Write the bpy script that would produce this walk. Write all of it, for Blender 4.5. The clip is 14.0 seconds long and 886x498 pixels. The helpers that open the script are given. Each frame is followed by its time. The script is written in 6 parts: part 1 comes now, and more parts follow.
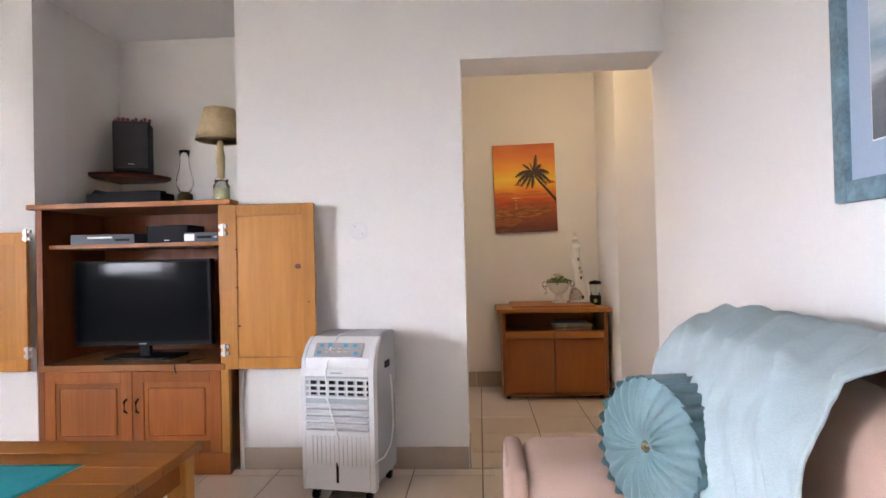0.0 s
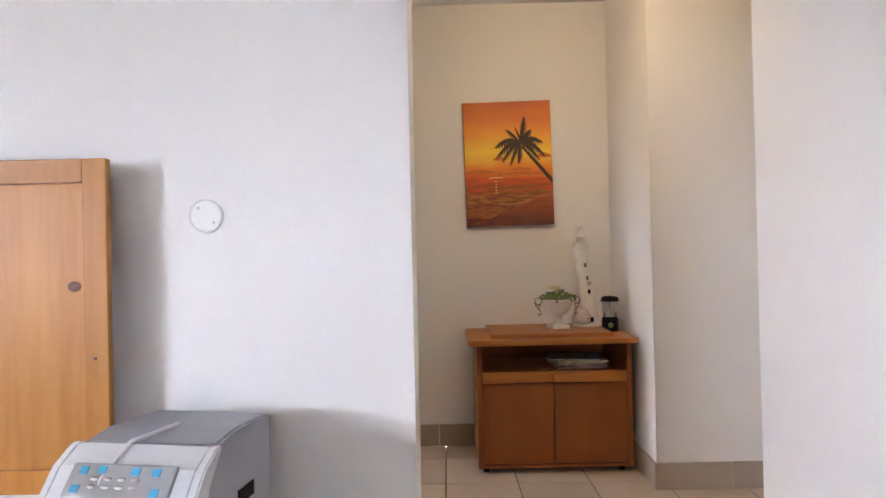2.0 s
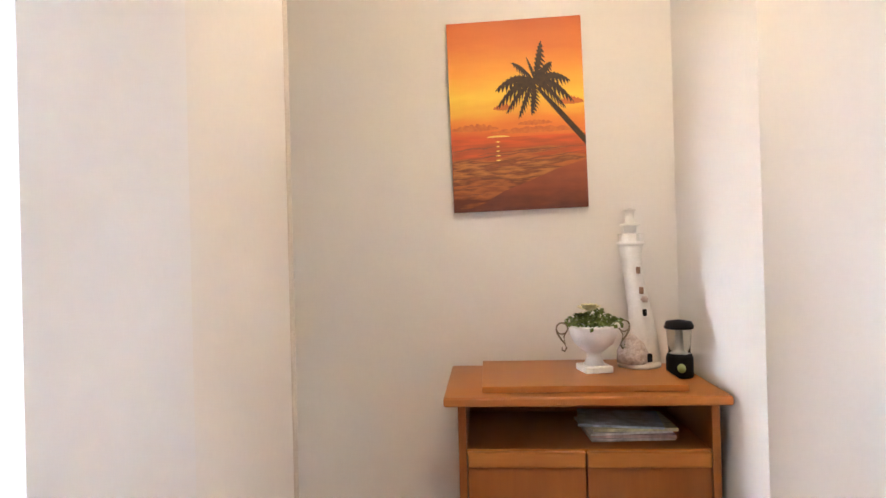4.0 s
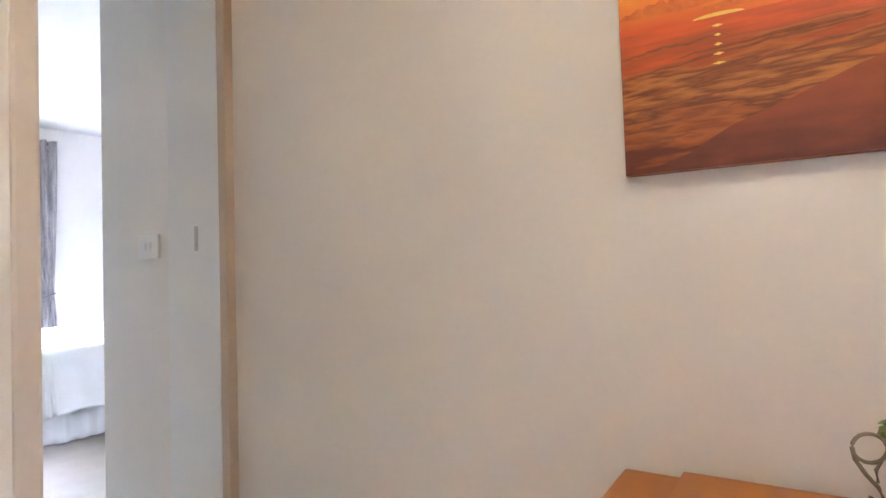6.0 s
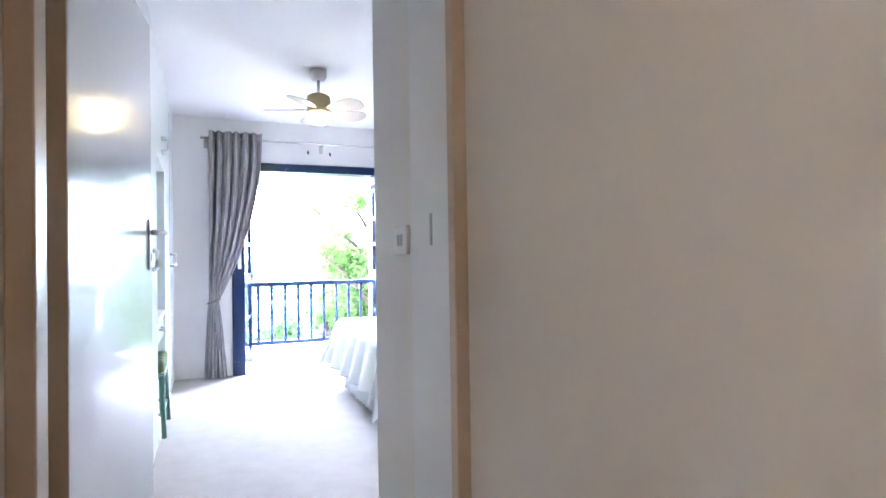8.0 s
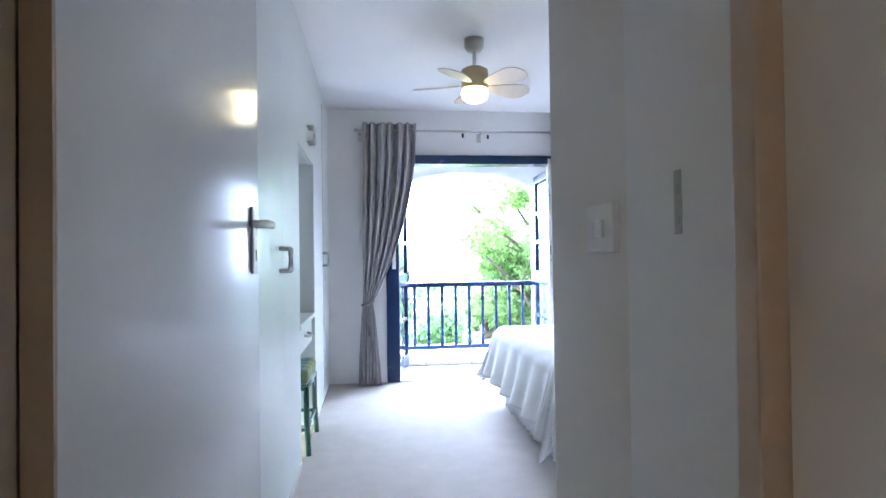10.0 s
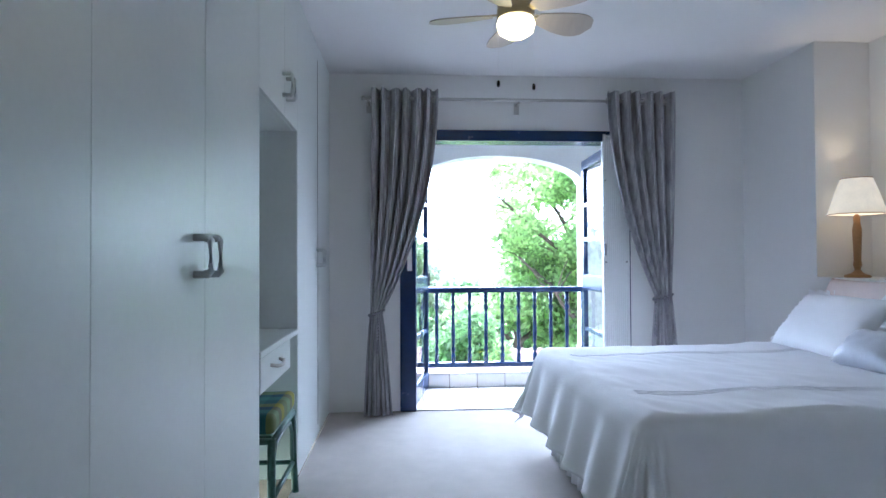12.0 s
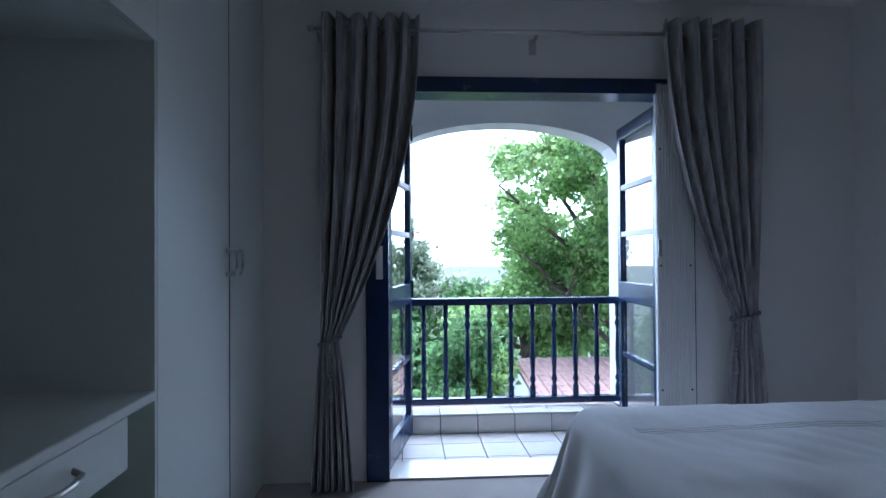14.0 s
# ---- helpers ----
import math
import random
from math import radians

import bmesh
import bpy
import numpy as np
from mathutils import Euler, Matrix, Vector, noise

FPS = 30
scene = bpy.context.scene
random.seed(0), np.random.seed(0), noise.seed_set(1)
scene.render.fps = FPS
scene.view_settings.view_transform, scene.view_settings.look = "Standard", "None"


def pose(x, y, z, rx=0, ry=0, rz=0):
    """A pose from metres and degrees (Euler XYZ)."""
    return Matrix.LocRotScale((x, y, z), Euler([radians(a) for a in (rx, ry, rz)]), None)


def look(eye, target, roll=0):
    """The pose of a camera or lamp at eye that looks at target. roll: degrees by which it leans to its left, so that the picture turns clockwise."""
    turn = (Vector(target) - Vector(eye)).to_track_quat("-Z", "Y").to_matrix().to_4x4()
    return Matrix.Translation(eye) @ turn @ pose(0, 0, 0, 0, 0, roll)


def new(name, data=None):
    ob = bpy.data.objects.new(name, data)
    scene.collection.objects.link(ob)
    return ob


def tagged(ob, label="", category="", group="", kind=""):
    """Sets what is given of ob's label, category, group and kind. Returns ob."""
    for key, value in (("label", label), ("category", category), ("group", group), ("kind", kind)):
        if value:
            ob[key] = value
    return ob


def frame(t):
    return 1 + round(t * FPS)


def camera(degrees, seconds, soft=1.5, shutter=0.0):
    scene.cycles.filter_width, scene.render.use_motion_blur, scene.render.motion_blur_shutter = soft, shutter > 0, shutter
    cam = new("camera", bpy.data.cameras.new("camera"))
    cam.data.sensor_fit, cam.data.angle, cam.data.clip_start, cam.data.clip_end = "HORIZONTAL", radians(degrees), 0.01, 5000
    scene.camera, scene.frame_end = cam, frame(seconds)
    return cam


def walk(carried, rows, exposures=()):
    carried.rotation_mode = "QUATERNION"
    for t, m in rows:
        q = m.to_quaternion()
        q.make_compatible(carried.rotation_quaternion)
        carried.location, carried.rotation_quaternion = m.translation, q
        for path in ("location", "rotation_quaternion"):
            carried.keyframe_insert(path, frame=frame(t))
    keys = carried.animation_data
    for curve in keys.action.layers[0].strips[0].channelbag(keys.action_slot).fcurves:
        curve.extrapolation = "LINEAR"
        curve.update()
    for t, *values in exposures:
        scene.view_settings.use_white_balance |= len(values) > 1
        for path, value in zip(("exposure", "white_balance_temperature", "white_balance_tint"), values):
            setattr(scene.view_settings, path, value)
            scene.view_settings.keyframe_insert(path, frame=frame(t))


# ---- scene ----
cam = camera(73.9, 14.0)
# seconds, x, y, z, yaw, pitch, roll
ROWS = [
    (0.0, 0.467, 0.288, 1.121, 3.50, 0.67, -1.36),
    (0.5, 0.455, 0.629, 1.140, 2.96, 0.60, -1.25),
    (1.0, 0.475, 1.034, 1.153, 2.23, 0.55, -1.26),
    (1.5, 0.475, 1.425, 1.153, 1.60, 0.47, -1.20),
    (2.0, 0.484, 1.787, 1.149, 0.31, 0.47, -1.24),
    (2.2, 0.480, 1.920, 1.149, -0.40, 0.45, -1.25),
    (2.6, 0.488, 2.180, 1.150, 0.30, 0.42, -1.28),
    (4.5, 0.796, 3.249, 1.152, 6.68, 0.26, -1.54),
    (5.0, 0.816, 3.512, 1.158, 11.14, 0.46, -1.58),
    (5.5, 0.871, 3.808, 1.158, 19.87, 0.53, -1.70),
    (6.0, 0.918, 4.075, 1.143, 31.44, 0.90, -1.24),
    (6.5, 0.851, 4.413, 1.165, 41.79, 0.14, -1.14),
    (7.0, 0.757, 4.602, 1.154, 51.39, 0.45, -1.30),
    (7.5, 0.694, 4.722, 1.156, 61.14, 0.72, -1.03),
    (8.0, 0.599, 4.772, 1.157, 67.89, 0.71, -0.86),
    (8.5, 0.456, 4.805, 1.152, 71.82, 0.92, -0.61),
    (9.0, 0.320, 4.825, 1.164, 76.80, 0.81, -0.76),
    (11.5, -0.889, 5.064, 1.150, 86.01, 1.04, -0.31),
    (12.0, -1.166, 5.067, 1.149, 86.29, 0.97, -0.28),
    (12.5, -1.497, 5.092, 1.159, 86.28, 1.05, -0.29),
    (13.0, -1.835, 5.137, 1.154, 86.03, 0.92, -0.48),
    (13.5, -2.172, 5.179, 1.156, 85.88, 0.91, -0.59),
    (14.0, -2.518, 5.248, 1.178, 86.51, 0.72, -0.41),
]
# seconds, stops, kelvin, tint
EXPOSURES = [(0.0, 3.88, 5900, 19), (2.0, 3.93, 5600, 18), (4.5, 4.85, 5400, 17), (5.5, 4.72, 5350, 17), (6.5, 4.58, 5050, 17), (7.5, 4.25, 5050, 17), (8.3, 4.08, 4950, 17), (9.0, 3.82, 4900, 16), (11.5, 2.62, 4800, 13), (12.5, 2.07, 4800, 12), (13.5, 0.95, 4650, 12), (14.0, 0.5, 4620, 12)]
walk(cam, [(t, pose(x, y, z, 0, 0, yaw) @ pose(0, 0, 0, 90 + pitch) @ pose(0, 0, 0, 0, 0, roll)) for t, x, y, z, yaw, pitch, roll in ROWS], EXPOSURES)

# ---- world, sun, large lights ----
world = bpy.data.worlds.new("world")
scene.world = world
world.use_nodes = True
wn = world.node_tree
sky = wn.nodes.new("ShaderNodeTexSky")
sky.sky_type, sky.sun_disc = "NISHITA", False
sky.sun_elevation, sky.sun_rotation = radians(70), radians(315)
sky.air_density, sky.dust_density, sky.ozone_density = 1.0, 7.0, 1.0
wn.links.new(sky.outputs[0], wn.nodes["Background"].inputs[0])
wn.nodes["Background"].inputs[1].default_value = 0.15


def lamp(name, kind, energy, colour, m, size=0.1, size_y=None, angle=None, spread=None):
    data = bpy.data.lights.new(name, kind)
    data.energy, data.color = energy, colour
    if kind == "AREA":
        data.shape, data.size, data.size_y = "RECTANGLE", size, size_y or size
    elif kind == "SUN":
        data.angle = radians(angle)
    else:
        data.shadow_soft_size = size
    ob = new(name, data)
    ob.matrix_world = m
    return ob


lamp("sun", "SUN", 2.5, (1.0, 0.96, 0.9), look((0, 0, 20), (5.15, -5.15, 0)), angle=14)
# lamps that the rooms have
lamp("hall_lamp_light", "POINT", 0.29, (1.0, 0.60, 0.22), pose(1.0, 4.05, 2.42), 0.09)
lamp("fan_lamp_light", "POINT", 0.22, (1.0, 0.74, 0.28), pose(-3.8, 5.575, 2.09), 0.05)
lamp("bedside_lamp_light", "POINT", 1.9, (1.0, 0.70, 0.38), pose(-4.66, 7.88, 1.475), 0.025)


# ---- materials ----
def material(name, colour, rough=0.5, metal=0.0, vary=0.06, scale=6.0, fine=90.0, bump=0.05, stretch=(1, 1, 1), second=None, random_tint=0.0, spec=0.5, coat=0.0):
    """A surface with colour variation at two scales and fine relief."""
    m = bpy.data.materials.new(name)
    m.use_nodes = True
    nt = m.node_tree
    b = nt.nodes["Principled BSDF"]
    b.inputs["Metallic"].default_value = metal
    b.inputs["Specular IOR Level"].default_value = spec
    b.inputs["Coat Weight"].default_value = coat
    tc = nt.nodes.new("ShaderNodeTexCoord")
    mp = nt.nodes.new("ShaderNodeMapping")
    mp.inputs["Scale"].default_value = stretch
    nt.links.new(tc.outputs["Object"], mp.inputs[0])
    n1, n2 = nt.nodes.new("ShaderNodeTexNoise"), nt.nodes.new("ShaderNodeTexNoise")
    for n, s in ((n1, scale), (n2, fine)):
        n.inputs["Scale"].default_value = s
        n.inputs["Detail"].default_value = 4.0
        nt.links.new(mp.outputs[0], n.inputs["Vector"])
    mix = nt.nodes.new("ShaderNodeMix")
    mix.data_type = "RGBA"
    dark = second or tuple(c * (1 - 2.2 * vary) for c in colour)
    light = colour if second else tuple(min(1.0, c * (1 + 1.2 * vary)) for c in colour)
    mix.inputs[6].default_value, mix.inputs[7].default_value = (*dark, 1), (*light, 1)
    ramp = nt.nodes.new("ShaderNodeMapRange")
    ramp.inputs[1].default_value, ramp.inputs[2].default_value = 0.3, 0.7
    add = nt.nodes.new("ShaderNodeMath")
    add.operation = "MULTIPLY_ADD"
    add.inputs[1].default_value, add.inputs[2].default_value = 0.35, 0.0
    nt.links.new(n2.outputs[0], add.inputs[0])
    tot = nt.nodes.new("ShaderNodeMath")
    tot.operation = "MULTIPLY_ADD"
    tot.inputs[1].default_value = 0.65
    nt.links.new(n1.outputs[0], tot.inputs[0])
    nt.links.new(add.outputs[0], tot.inputs[2])
    nt.links.new(tot.outputs[0], ramp.inputs[0])
    nt.links.new(ramp.outputs[0], mix.inputs[0])
    colour_out = mix.outputs[2]
    if random_tint:
        oi = nt.nodes.new("ShaderNodeObjectInfo")
        hsv = nt.nodes.new("ShaderNodeHueSaturation")
        mr = nt.nodes.new("ShaderNodeMapRange")
        mr.inputs[3].default_value, mr.inputs[4].default_value = 1 - random_tint, 1 + random_tint
        nt.links.new(oi.outputs["Random"], mr.inputs[0])
        nt.links.new(mr.outputs[0], hsv.inputs["Value"])
        nt.links.new(colour_out, hsv.inputs["Color"])
        colour_out = hsv.outputs[0]
    nt.links.new(colour_out, b.inputs["Base Color"])
    rr = nt.nodes.new("ShaderNodeMapRange")
    rr.inputs[3].default_value, rr.inputs[4].default_value = max(0.02, rough - 0.08), min(1, rough + 0.08)
    nt.links.new(n1.outputs[0], rr.inputs[0])
    nt.links.new(rr.outputs[0], b.inputs["Roughness"])
    if bump:
        bp = nt.nodes.new("ShaderNodeBump")
        bp.inputs["Strength"].default_value, bp.inputs["Distance"].default_value = bump, 0.004
        nt.links.new(tot.outputs[0], bp.inputs["Height"])
        nt.links.new(bp.outputs[0], b.inputs["Normal"])
    return m


def glass(name, colour=(1, 1, 1), rough=0.0):
    m = bpy.data.materials.new(name)
    m.use_nodes = True
    b = m.node_tree.nodes["Principled BSDF"]
    b.inputs["Base Color"].default_value = (*colour, 1)
    b.inputs["Transmission Weight"].default_value = 1.0
    b.inputs["Roughness"].default_value = rough
    b.inputs["IOR"].default_value = 1.45
    return m


def glow(name, colour, strength):
    m = bpy.data.materials.new(name)
    m.use_nodes = True
    b = m.node_tree.nodes["Principled BSDF"]
    b.inputs["Base Color"].default_value = (*colour, 1)
    b.inputs["Emission Color"].default_value = (*colour, 1)
    b.inputs["Emission Strength"].default_value = strength
    return m


WALL = material("wall_paint", (0.80, 0.79, 0.77), 0.75, vary=0.012, scale=1.2, fine=60, bump=0.12)
WALL_CREAM = material("hall_paint", (0.79, 0.76, 0.71), 0.6, vary=0.015, scale=1.2, fine=60, bump=0.10)
CEIL = material("ceiling_paint", (0.82, 0.81, 0.80), 0.85, vary=0.01, scale=1.5, fine=80, bump=0.06)
FRAME = material("frame_paint", (0.56, 0.44, 0.325), 0.42, vary=0.05, scale=3, fine=70, bump=0.05)
GLOSS = material("gloss_white", (0.78, 0.79, 0.79), 0.16, vary=0.012, scale=2.0, fine=40, bump=0.05, coat=0.2)
CUPBOARD = material("cupboard_paint", (0.66, 0.69, 0.67), 0.34, vary=0.025, scale=1.6, fine=40, bump=0.06)
SATIN = material("satin_white", (0.78, 0.79, 0.78), 0.36, vary=0.012, scale=2.0, fine=40, bump=0.04)
TILE = material("floor_tile", (0.62, 0.51, 0.41), 0.3, vary=0.018, scale=5, fine=120, bump=0.04, random_tint=0.05)
SKIRT = material("skirting_tile", (0.44, 0.35, 0.27), 0.35, vary=0.02, scale=5, fine=120, bump=0.04, random_tint=0.06)
TRIM = material("cream_trim", (0.66, 0.60, 0.52), 0.5, vary=0.03)
GROUT = material("grout", (0.20, 0.15, 0.11), 0.9, vary=0.1)
CARPET = material("carpet", (0.55, 0.505, 0.46), 0.95, vary=0.05, scale=7, fine=380, bump=0.9)
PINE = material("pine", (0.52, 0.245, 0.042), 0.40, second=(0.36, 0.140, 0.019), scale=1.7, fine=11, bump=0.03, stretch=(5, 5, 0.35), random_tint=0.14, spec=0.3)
# Darker copy of the pine: shade within the armoire put into the colour.
PINE_SHADED = material("pine_shaded", (0.26, 0.082, 0.013), 0.45, second=(0.15, 0.040, 0.007), scale=2.6, fine=22, bump=0.06, stretch=(6, 6, 0.4), random_tint=0.12, spec=0.3)
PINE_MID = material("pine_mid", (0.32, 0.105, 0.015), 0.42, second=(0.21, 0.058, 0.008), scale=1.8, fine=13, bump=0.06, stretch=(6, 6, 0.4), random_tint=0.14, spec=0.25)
PINE_TOP = material("pine_flat", (0.33, 0.125, 0.018), 0.40, second=(0.21, 0.068, 0.009), scale=2.6, fine=22, bump=0.05, stretch=(0.4, 6, 6), random_tint=0.10, spec=0.35)
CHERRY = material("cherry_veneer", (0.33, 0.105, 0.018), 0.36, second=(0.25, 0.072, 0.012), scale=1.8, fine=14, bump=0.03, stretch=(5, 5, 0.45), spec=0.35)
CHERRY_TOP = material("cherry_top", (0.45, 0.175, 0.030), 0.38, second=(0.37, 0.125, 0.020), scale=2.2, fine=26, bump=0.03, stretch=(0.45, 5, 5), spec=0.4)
DARK_WOOD = material("mahogany", (0.13, 0.03, 0.018), 0.3, vary=0.15, scale=4, fine=40, bump=0.04)
BLACK = material("black_plastic", (0.012, 0.012, 0.014), 0.5, vary=0.1, spec=0.1)
SCREEN = material("screen", (0.004, 0.005, 0.007), 0.05, vary=0.05, bump=0.0, spec=0.08)
METAL = material("brushed_metal", (0.55, 0.53, 0.50), 0.32, metal=1.0, vary=0.05, scale=12)
SILVER = material("silver_plastic", (0.34, 0.35, 0.37), 0.32, metal=0.3, vary=0.03)
WHITE_P = material("white_plastic", (0.78, 0.78, 0.77), 0.35, vary=0.015)
GREY_P = material("grey_plastic", (0.36, 0.39, 0.43), 0.4, vary=0.03)
BLUE = material("navy_gloss", (0.010, 0.028, 0.090), 0.25, vary=0.12, scale=5, fine=60, bump=0.05)
WHITE_OUT = material("exterior_white", (0.82, 0.82, 0.80), 0.8, vary=0.03, scale=2, fine=50, bump=0.2)
OUT_TILE = material("balcony_tile", (0.74, 0.72, 0.69), 0.35, vary=0.02, scale=7, fine=90, bump=0.04, random_tint=0.04)
CURTAIN = material("curtain_cloth", (0.56, 0.54, 0.54), 0.7, second=(0.17, 0.16, 0.18), scale=20, fine=130, bump=0.3, stretch=(1, 3.2, 0.22))
LINEN = material("white_linen", (0.80, 0.80, 0.82), 0.85, vary=0.02, scale=7, fine=300, bump=0.2)
SOFA = material("taupe_upholstery", (0.50, 0.35, 0.28), 0.9, vary=0.05, scale=5, fine=300, bump=0.3)
THROW = material("pale_blue_throw", (0.43, 0.54, 0.575), 0.9, vary=0.08, scale=8, fine=280, bump=0.5)
SATEEN = material("duck_egg_satin", (0.15, 0.255, 0.28), 0.42, vary=0.08, scale=8, fine=180, bump=0.15)
TEAL = material("teal_cloth", (0.01, 0.30, 0.36), 0.8, vary=0.1, scale=9, fine=260, bump=0.4)
STONEWARE = material("aged_white", (0.80, 0.78, 0.73), 0.7, second=(0.67, 0.64, 0.57), scale=20, fine=140, bump=0.4)
LEAF = material("leaf", (0.16, 0.22, 0.05), 0.5, vary=0.3, scale=20, bump=0.0, random_tint=0.2)
GLASS = glass("clear_glass")


# ---- mesh helpers ----
def bm_box(x0, x1, y0, y1, z0, z1, bevel=0.0, seg=2, bm=None):
    own = bm is None
    bm = bm or bmesh.new()
    r = bmesh.ops.create_cube(bm, size=1.0, matrix=Matrix.Translation(((x0 + x1) / 2, (y0 + y1) / 2, (z0 + z1) / 2)) @ Matrix.Diagonal((x1 - x0, y1 - y0, z1 - z0, 1)))
    if bevel:
        vs = set(r["verts"])
        es = [e for e in bm.edges if e.verts[0] in vs and e.verts[1] in vs]
        bmesh.ops.bevel(bm, geom=es, offset=bevel, segments=seg, affect="EDGES", profile=0.6)
    return bm


def bm_lathe(profile, seg=28, bm=None, at=(0, 0, 0), ribs=0, rib_depth=0.0):
    """Turn (radius, height) pairs about z."""
    bm = bm or bmesh.new()
    rings = []
    for r, z in profile:
        ring = []
        for k in range(seg):
            a = 2 * math.pi * k / seg
            rr = r * (1 + rib_depth * math.cos(ribs * a)) if ribs else r
            ring.append(bm.verts.new((at[0] + rr * math.cos(a), at[1] + rr * math.sin(a), at[2] + z)))
        rings.append(ring)
    for a, b in zip(rings, rings[1:]):
        for k in range(seg):
            bm.faces.new((a[k], a[(k + 1) % seg], b[(k + 1) % seg], b[k]))
    if profile[0][0] > 1e-4:
        bm.faces.new(list(reversed(rings[0])))
    if profile[-1][0] > 1e-4:
        bm.faces.new(rings[-1])
    return bm


def bm_tube(points, radius, seg=8, bm=None, taper=1.0):
    """A round bar along points; its radius ends at radius * taper."""
    bm = bm or bmesh.new()
    pts = [Vector(p) for p in points]
    rings = []
    for i, p in enumerate(pts):
        d = (pts[min(i + 1, len(pts) - 1)] - pts[max(i - 1, 0)]).normalized()
        side = d.cross(Vector((0, 0, 1)))
        if side.length < 1e-3:
            side = d.cross(Vector((0, 1, 0)))
        side.normalize()
        up = side.cross(d)
        r = radius * (1 + (taper - 1) * i / max(1, len(pts) - 1))
        rings.append([bm.verts.new(p + r * (math.cos(2 * math.pi * k / seg) * side + math.sin(2 * math.pi * k / seg) * up)) for k in range(seg)])
    for a, b in zip(rings, rings[1:]):
        for k in range(seg):
            bm.faces.new((a[k], a[(k + 1) % seg], b[(k + 1) % seg], b[k]))
    bm.faces.new(list(reversed(rings[0])))
    bm.faces.new(rings[-1])
    return bm


def bm_grid(fn, nu, nv, thick=0.0, bm=None):
    """A sheet from fn(u, v) with u, v in 0..1; thick pushes a second side out along its normals."""
    bm = bm or bmesh.new()
    vs = [[bm.verts.new(fn(i / nu, j / nv)) for j in range(nv + 1)] for i in range(nu + 1)]
    fs = [bm.faces.new((vs[i][j], vs[i + 1][j], vs[i + 1][j + 1], vs[i][j + 1])) for i in range(nu) for j in range(nv)]
    if thick:
        bm.normal_update()
        bmesh.ops.solidify(bm, geom=fs, thickness=thick)
    return bm


def finish(name, bm, mat, smooth=False):
    bmesh.ops.recalc_face_normals(bm, faces=bm.faces)
    me = bpy.data.meshes.new(name)
    bm.to_mesh(me)
    bm.free()
    me.materials.append(mat)
    if smooth:
        me.polygons.foreach_set("use_smooth", [True] * len(me.polygons))
    return me


def part(name, bm, mat, parent=None, label="", smooth=False):
    ob = new(name, finish(name, bm, mat, smooth))
    if parent:
        ob.parent = parent
    return tagged(ob, label) if label else ob


def thing(name, label, category, m=None, group=""):
    ob = new(name)
    ob.empty_display_size = 0.1
    if m is not None:
        ob.matrix_world = m
    return tagged(ob, label, category, group)


def structure(name, bm, mat, label, smooth=False):
    return tagged(part(name, bm, mat, smooth=smooth), label, name.split("_")[0], kind="structure")


def boxes(*rows):
    bm = bmesh.new()
    for r in rows:
        bm_box(*r, bm=bm)
    return bm


# ---- large structure ----
H, HB = 2.65, 2.56
structure("floor_lounge", bm_box(-4.2, 1.45, -2.75, 3.40, -0.1, -0.004), GROUT, "cream ceramic tile floor of the lounge")
structure("floor_hall", boxes((0.27, 3.3, 3.40, 5.31, -0.1, -0.004), (-0.65, 0.27, 4.35, 5.31, -0.1, -0.004), (-1.98, -0.83, 3.4, 4.2, -0.1, -0.004)), GROUT, "cream ceramic tile floor of the hall")
structure("floor_bedroom", bm_box(-5.65, -0.65, 4.5, 7.74, -0.1, 0.0), CARPET, "pale beige bedroom carpet")
structure("wall_lounge_end", boxes((-0.83, 0.39, 3.40, 3.65, 0, H), (-4.2, -1.98, 3.40, 3.65, 0, H), (0.39, 1.45, 3.40, 3.71, 2.16, H)), WALL, "white painted lounge wall with a hall opening")
structure("wall_recess", boxes((-2.2, -1.98, 3.65, 4.4, 0, H), (-1.98, -0.83, 4.2, 4.4, 0, H), (-0.83, -0.61, 3.65, 4.35, 0, H)), WALL_CREAM, "painted walls of the cupboard recess")
structure("wall_lounge_side", bm_box(1.45, 1.65, -2.75, 3.62, 0, H), WALL, "white painted lounge side wall")
structure("wall_lounge_west", boxes((-4.4, -4.2, -2.75, -2.0, 0, H), (-4.4, -4.2, -0.4, 3.65, 0, H), (-4.4, -4.2, -2.0, -0.4, 2.1, H), (-4.4, -4.2, -2.0, -0.4, 0, 1.0)), WALL, "white painted lounge wall round a wide window")
structure("wall_lounge_front", bm_box(-4.4, 1.65, -2.95, -2.75, 0, H), WALL, "white painted lounge wall")
structure("wall_hall_west", boxes((0.05, 0.27, 3.65, 4.35, 0, H), (-0.61, 0.05, 4.20, 4.35, 0, H)), WALL_CREAM, "cream painted hall wall")
structure("wall_picture", boxes((-0.67, 1.47, 5.33, 5.5, 0, H), (-1.375, -0.67, 5.322, 5.5, 0, H)), WALL_CREAM, "cream painted hall end wall")
structure("wall_hall_pier", bm_box(1.47, 3.3, 4.62, 5.5, 0, H), WALL_CREAM, "cream painted hall pier")
structure("wall_hall_east", boxes((3.3, 3.5, 3.45, 5.5, 0, H), (1.65, 3.3, 3.42, 3.62, 0, H)), WALL_CREAM, "cream painted hall wall")
structure("wall_bedroom_door", boxes((-0.92, -0.65, 4.2, 4.40, 0, H), (-0.92, -0.65, 4.40, 5.33, 2.08, H), (-0.72, -0.65, 4.40, 4.447, 0, 2.08)), WALL, "white painted wall over the bedroom door")
structure("wall_bedroom_east", bm_box(-1.375, -1.17, 5.5, 7.95, 0, H), WALL, "white painted bedroom wall")
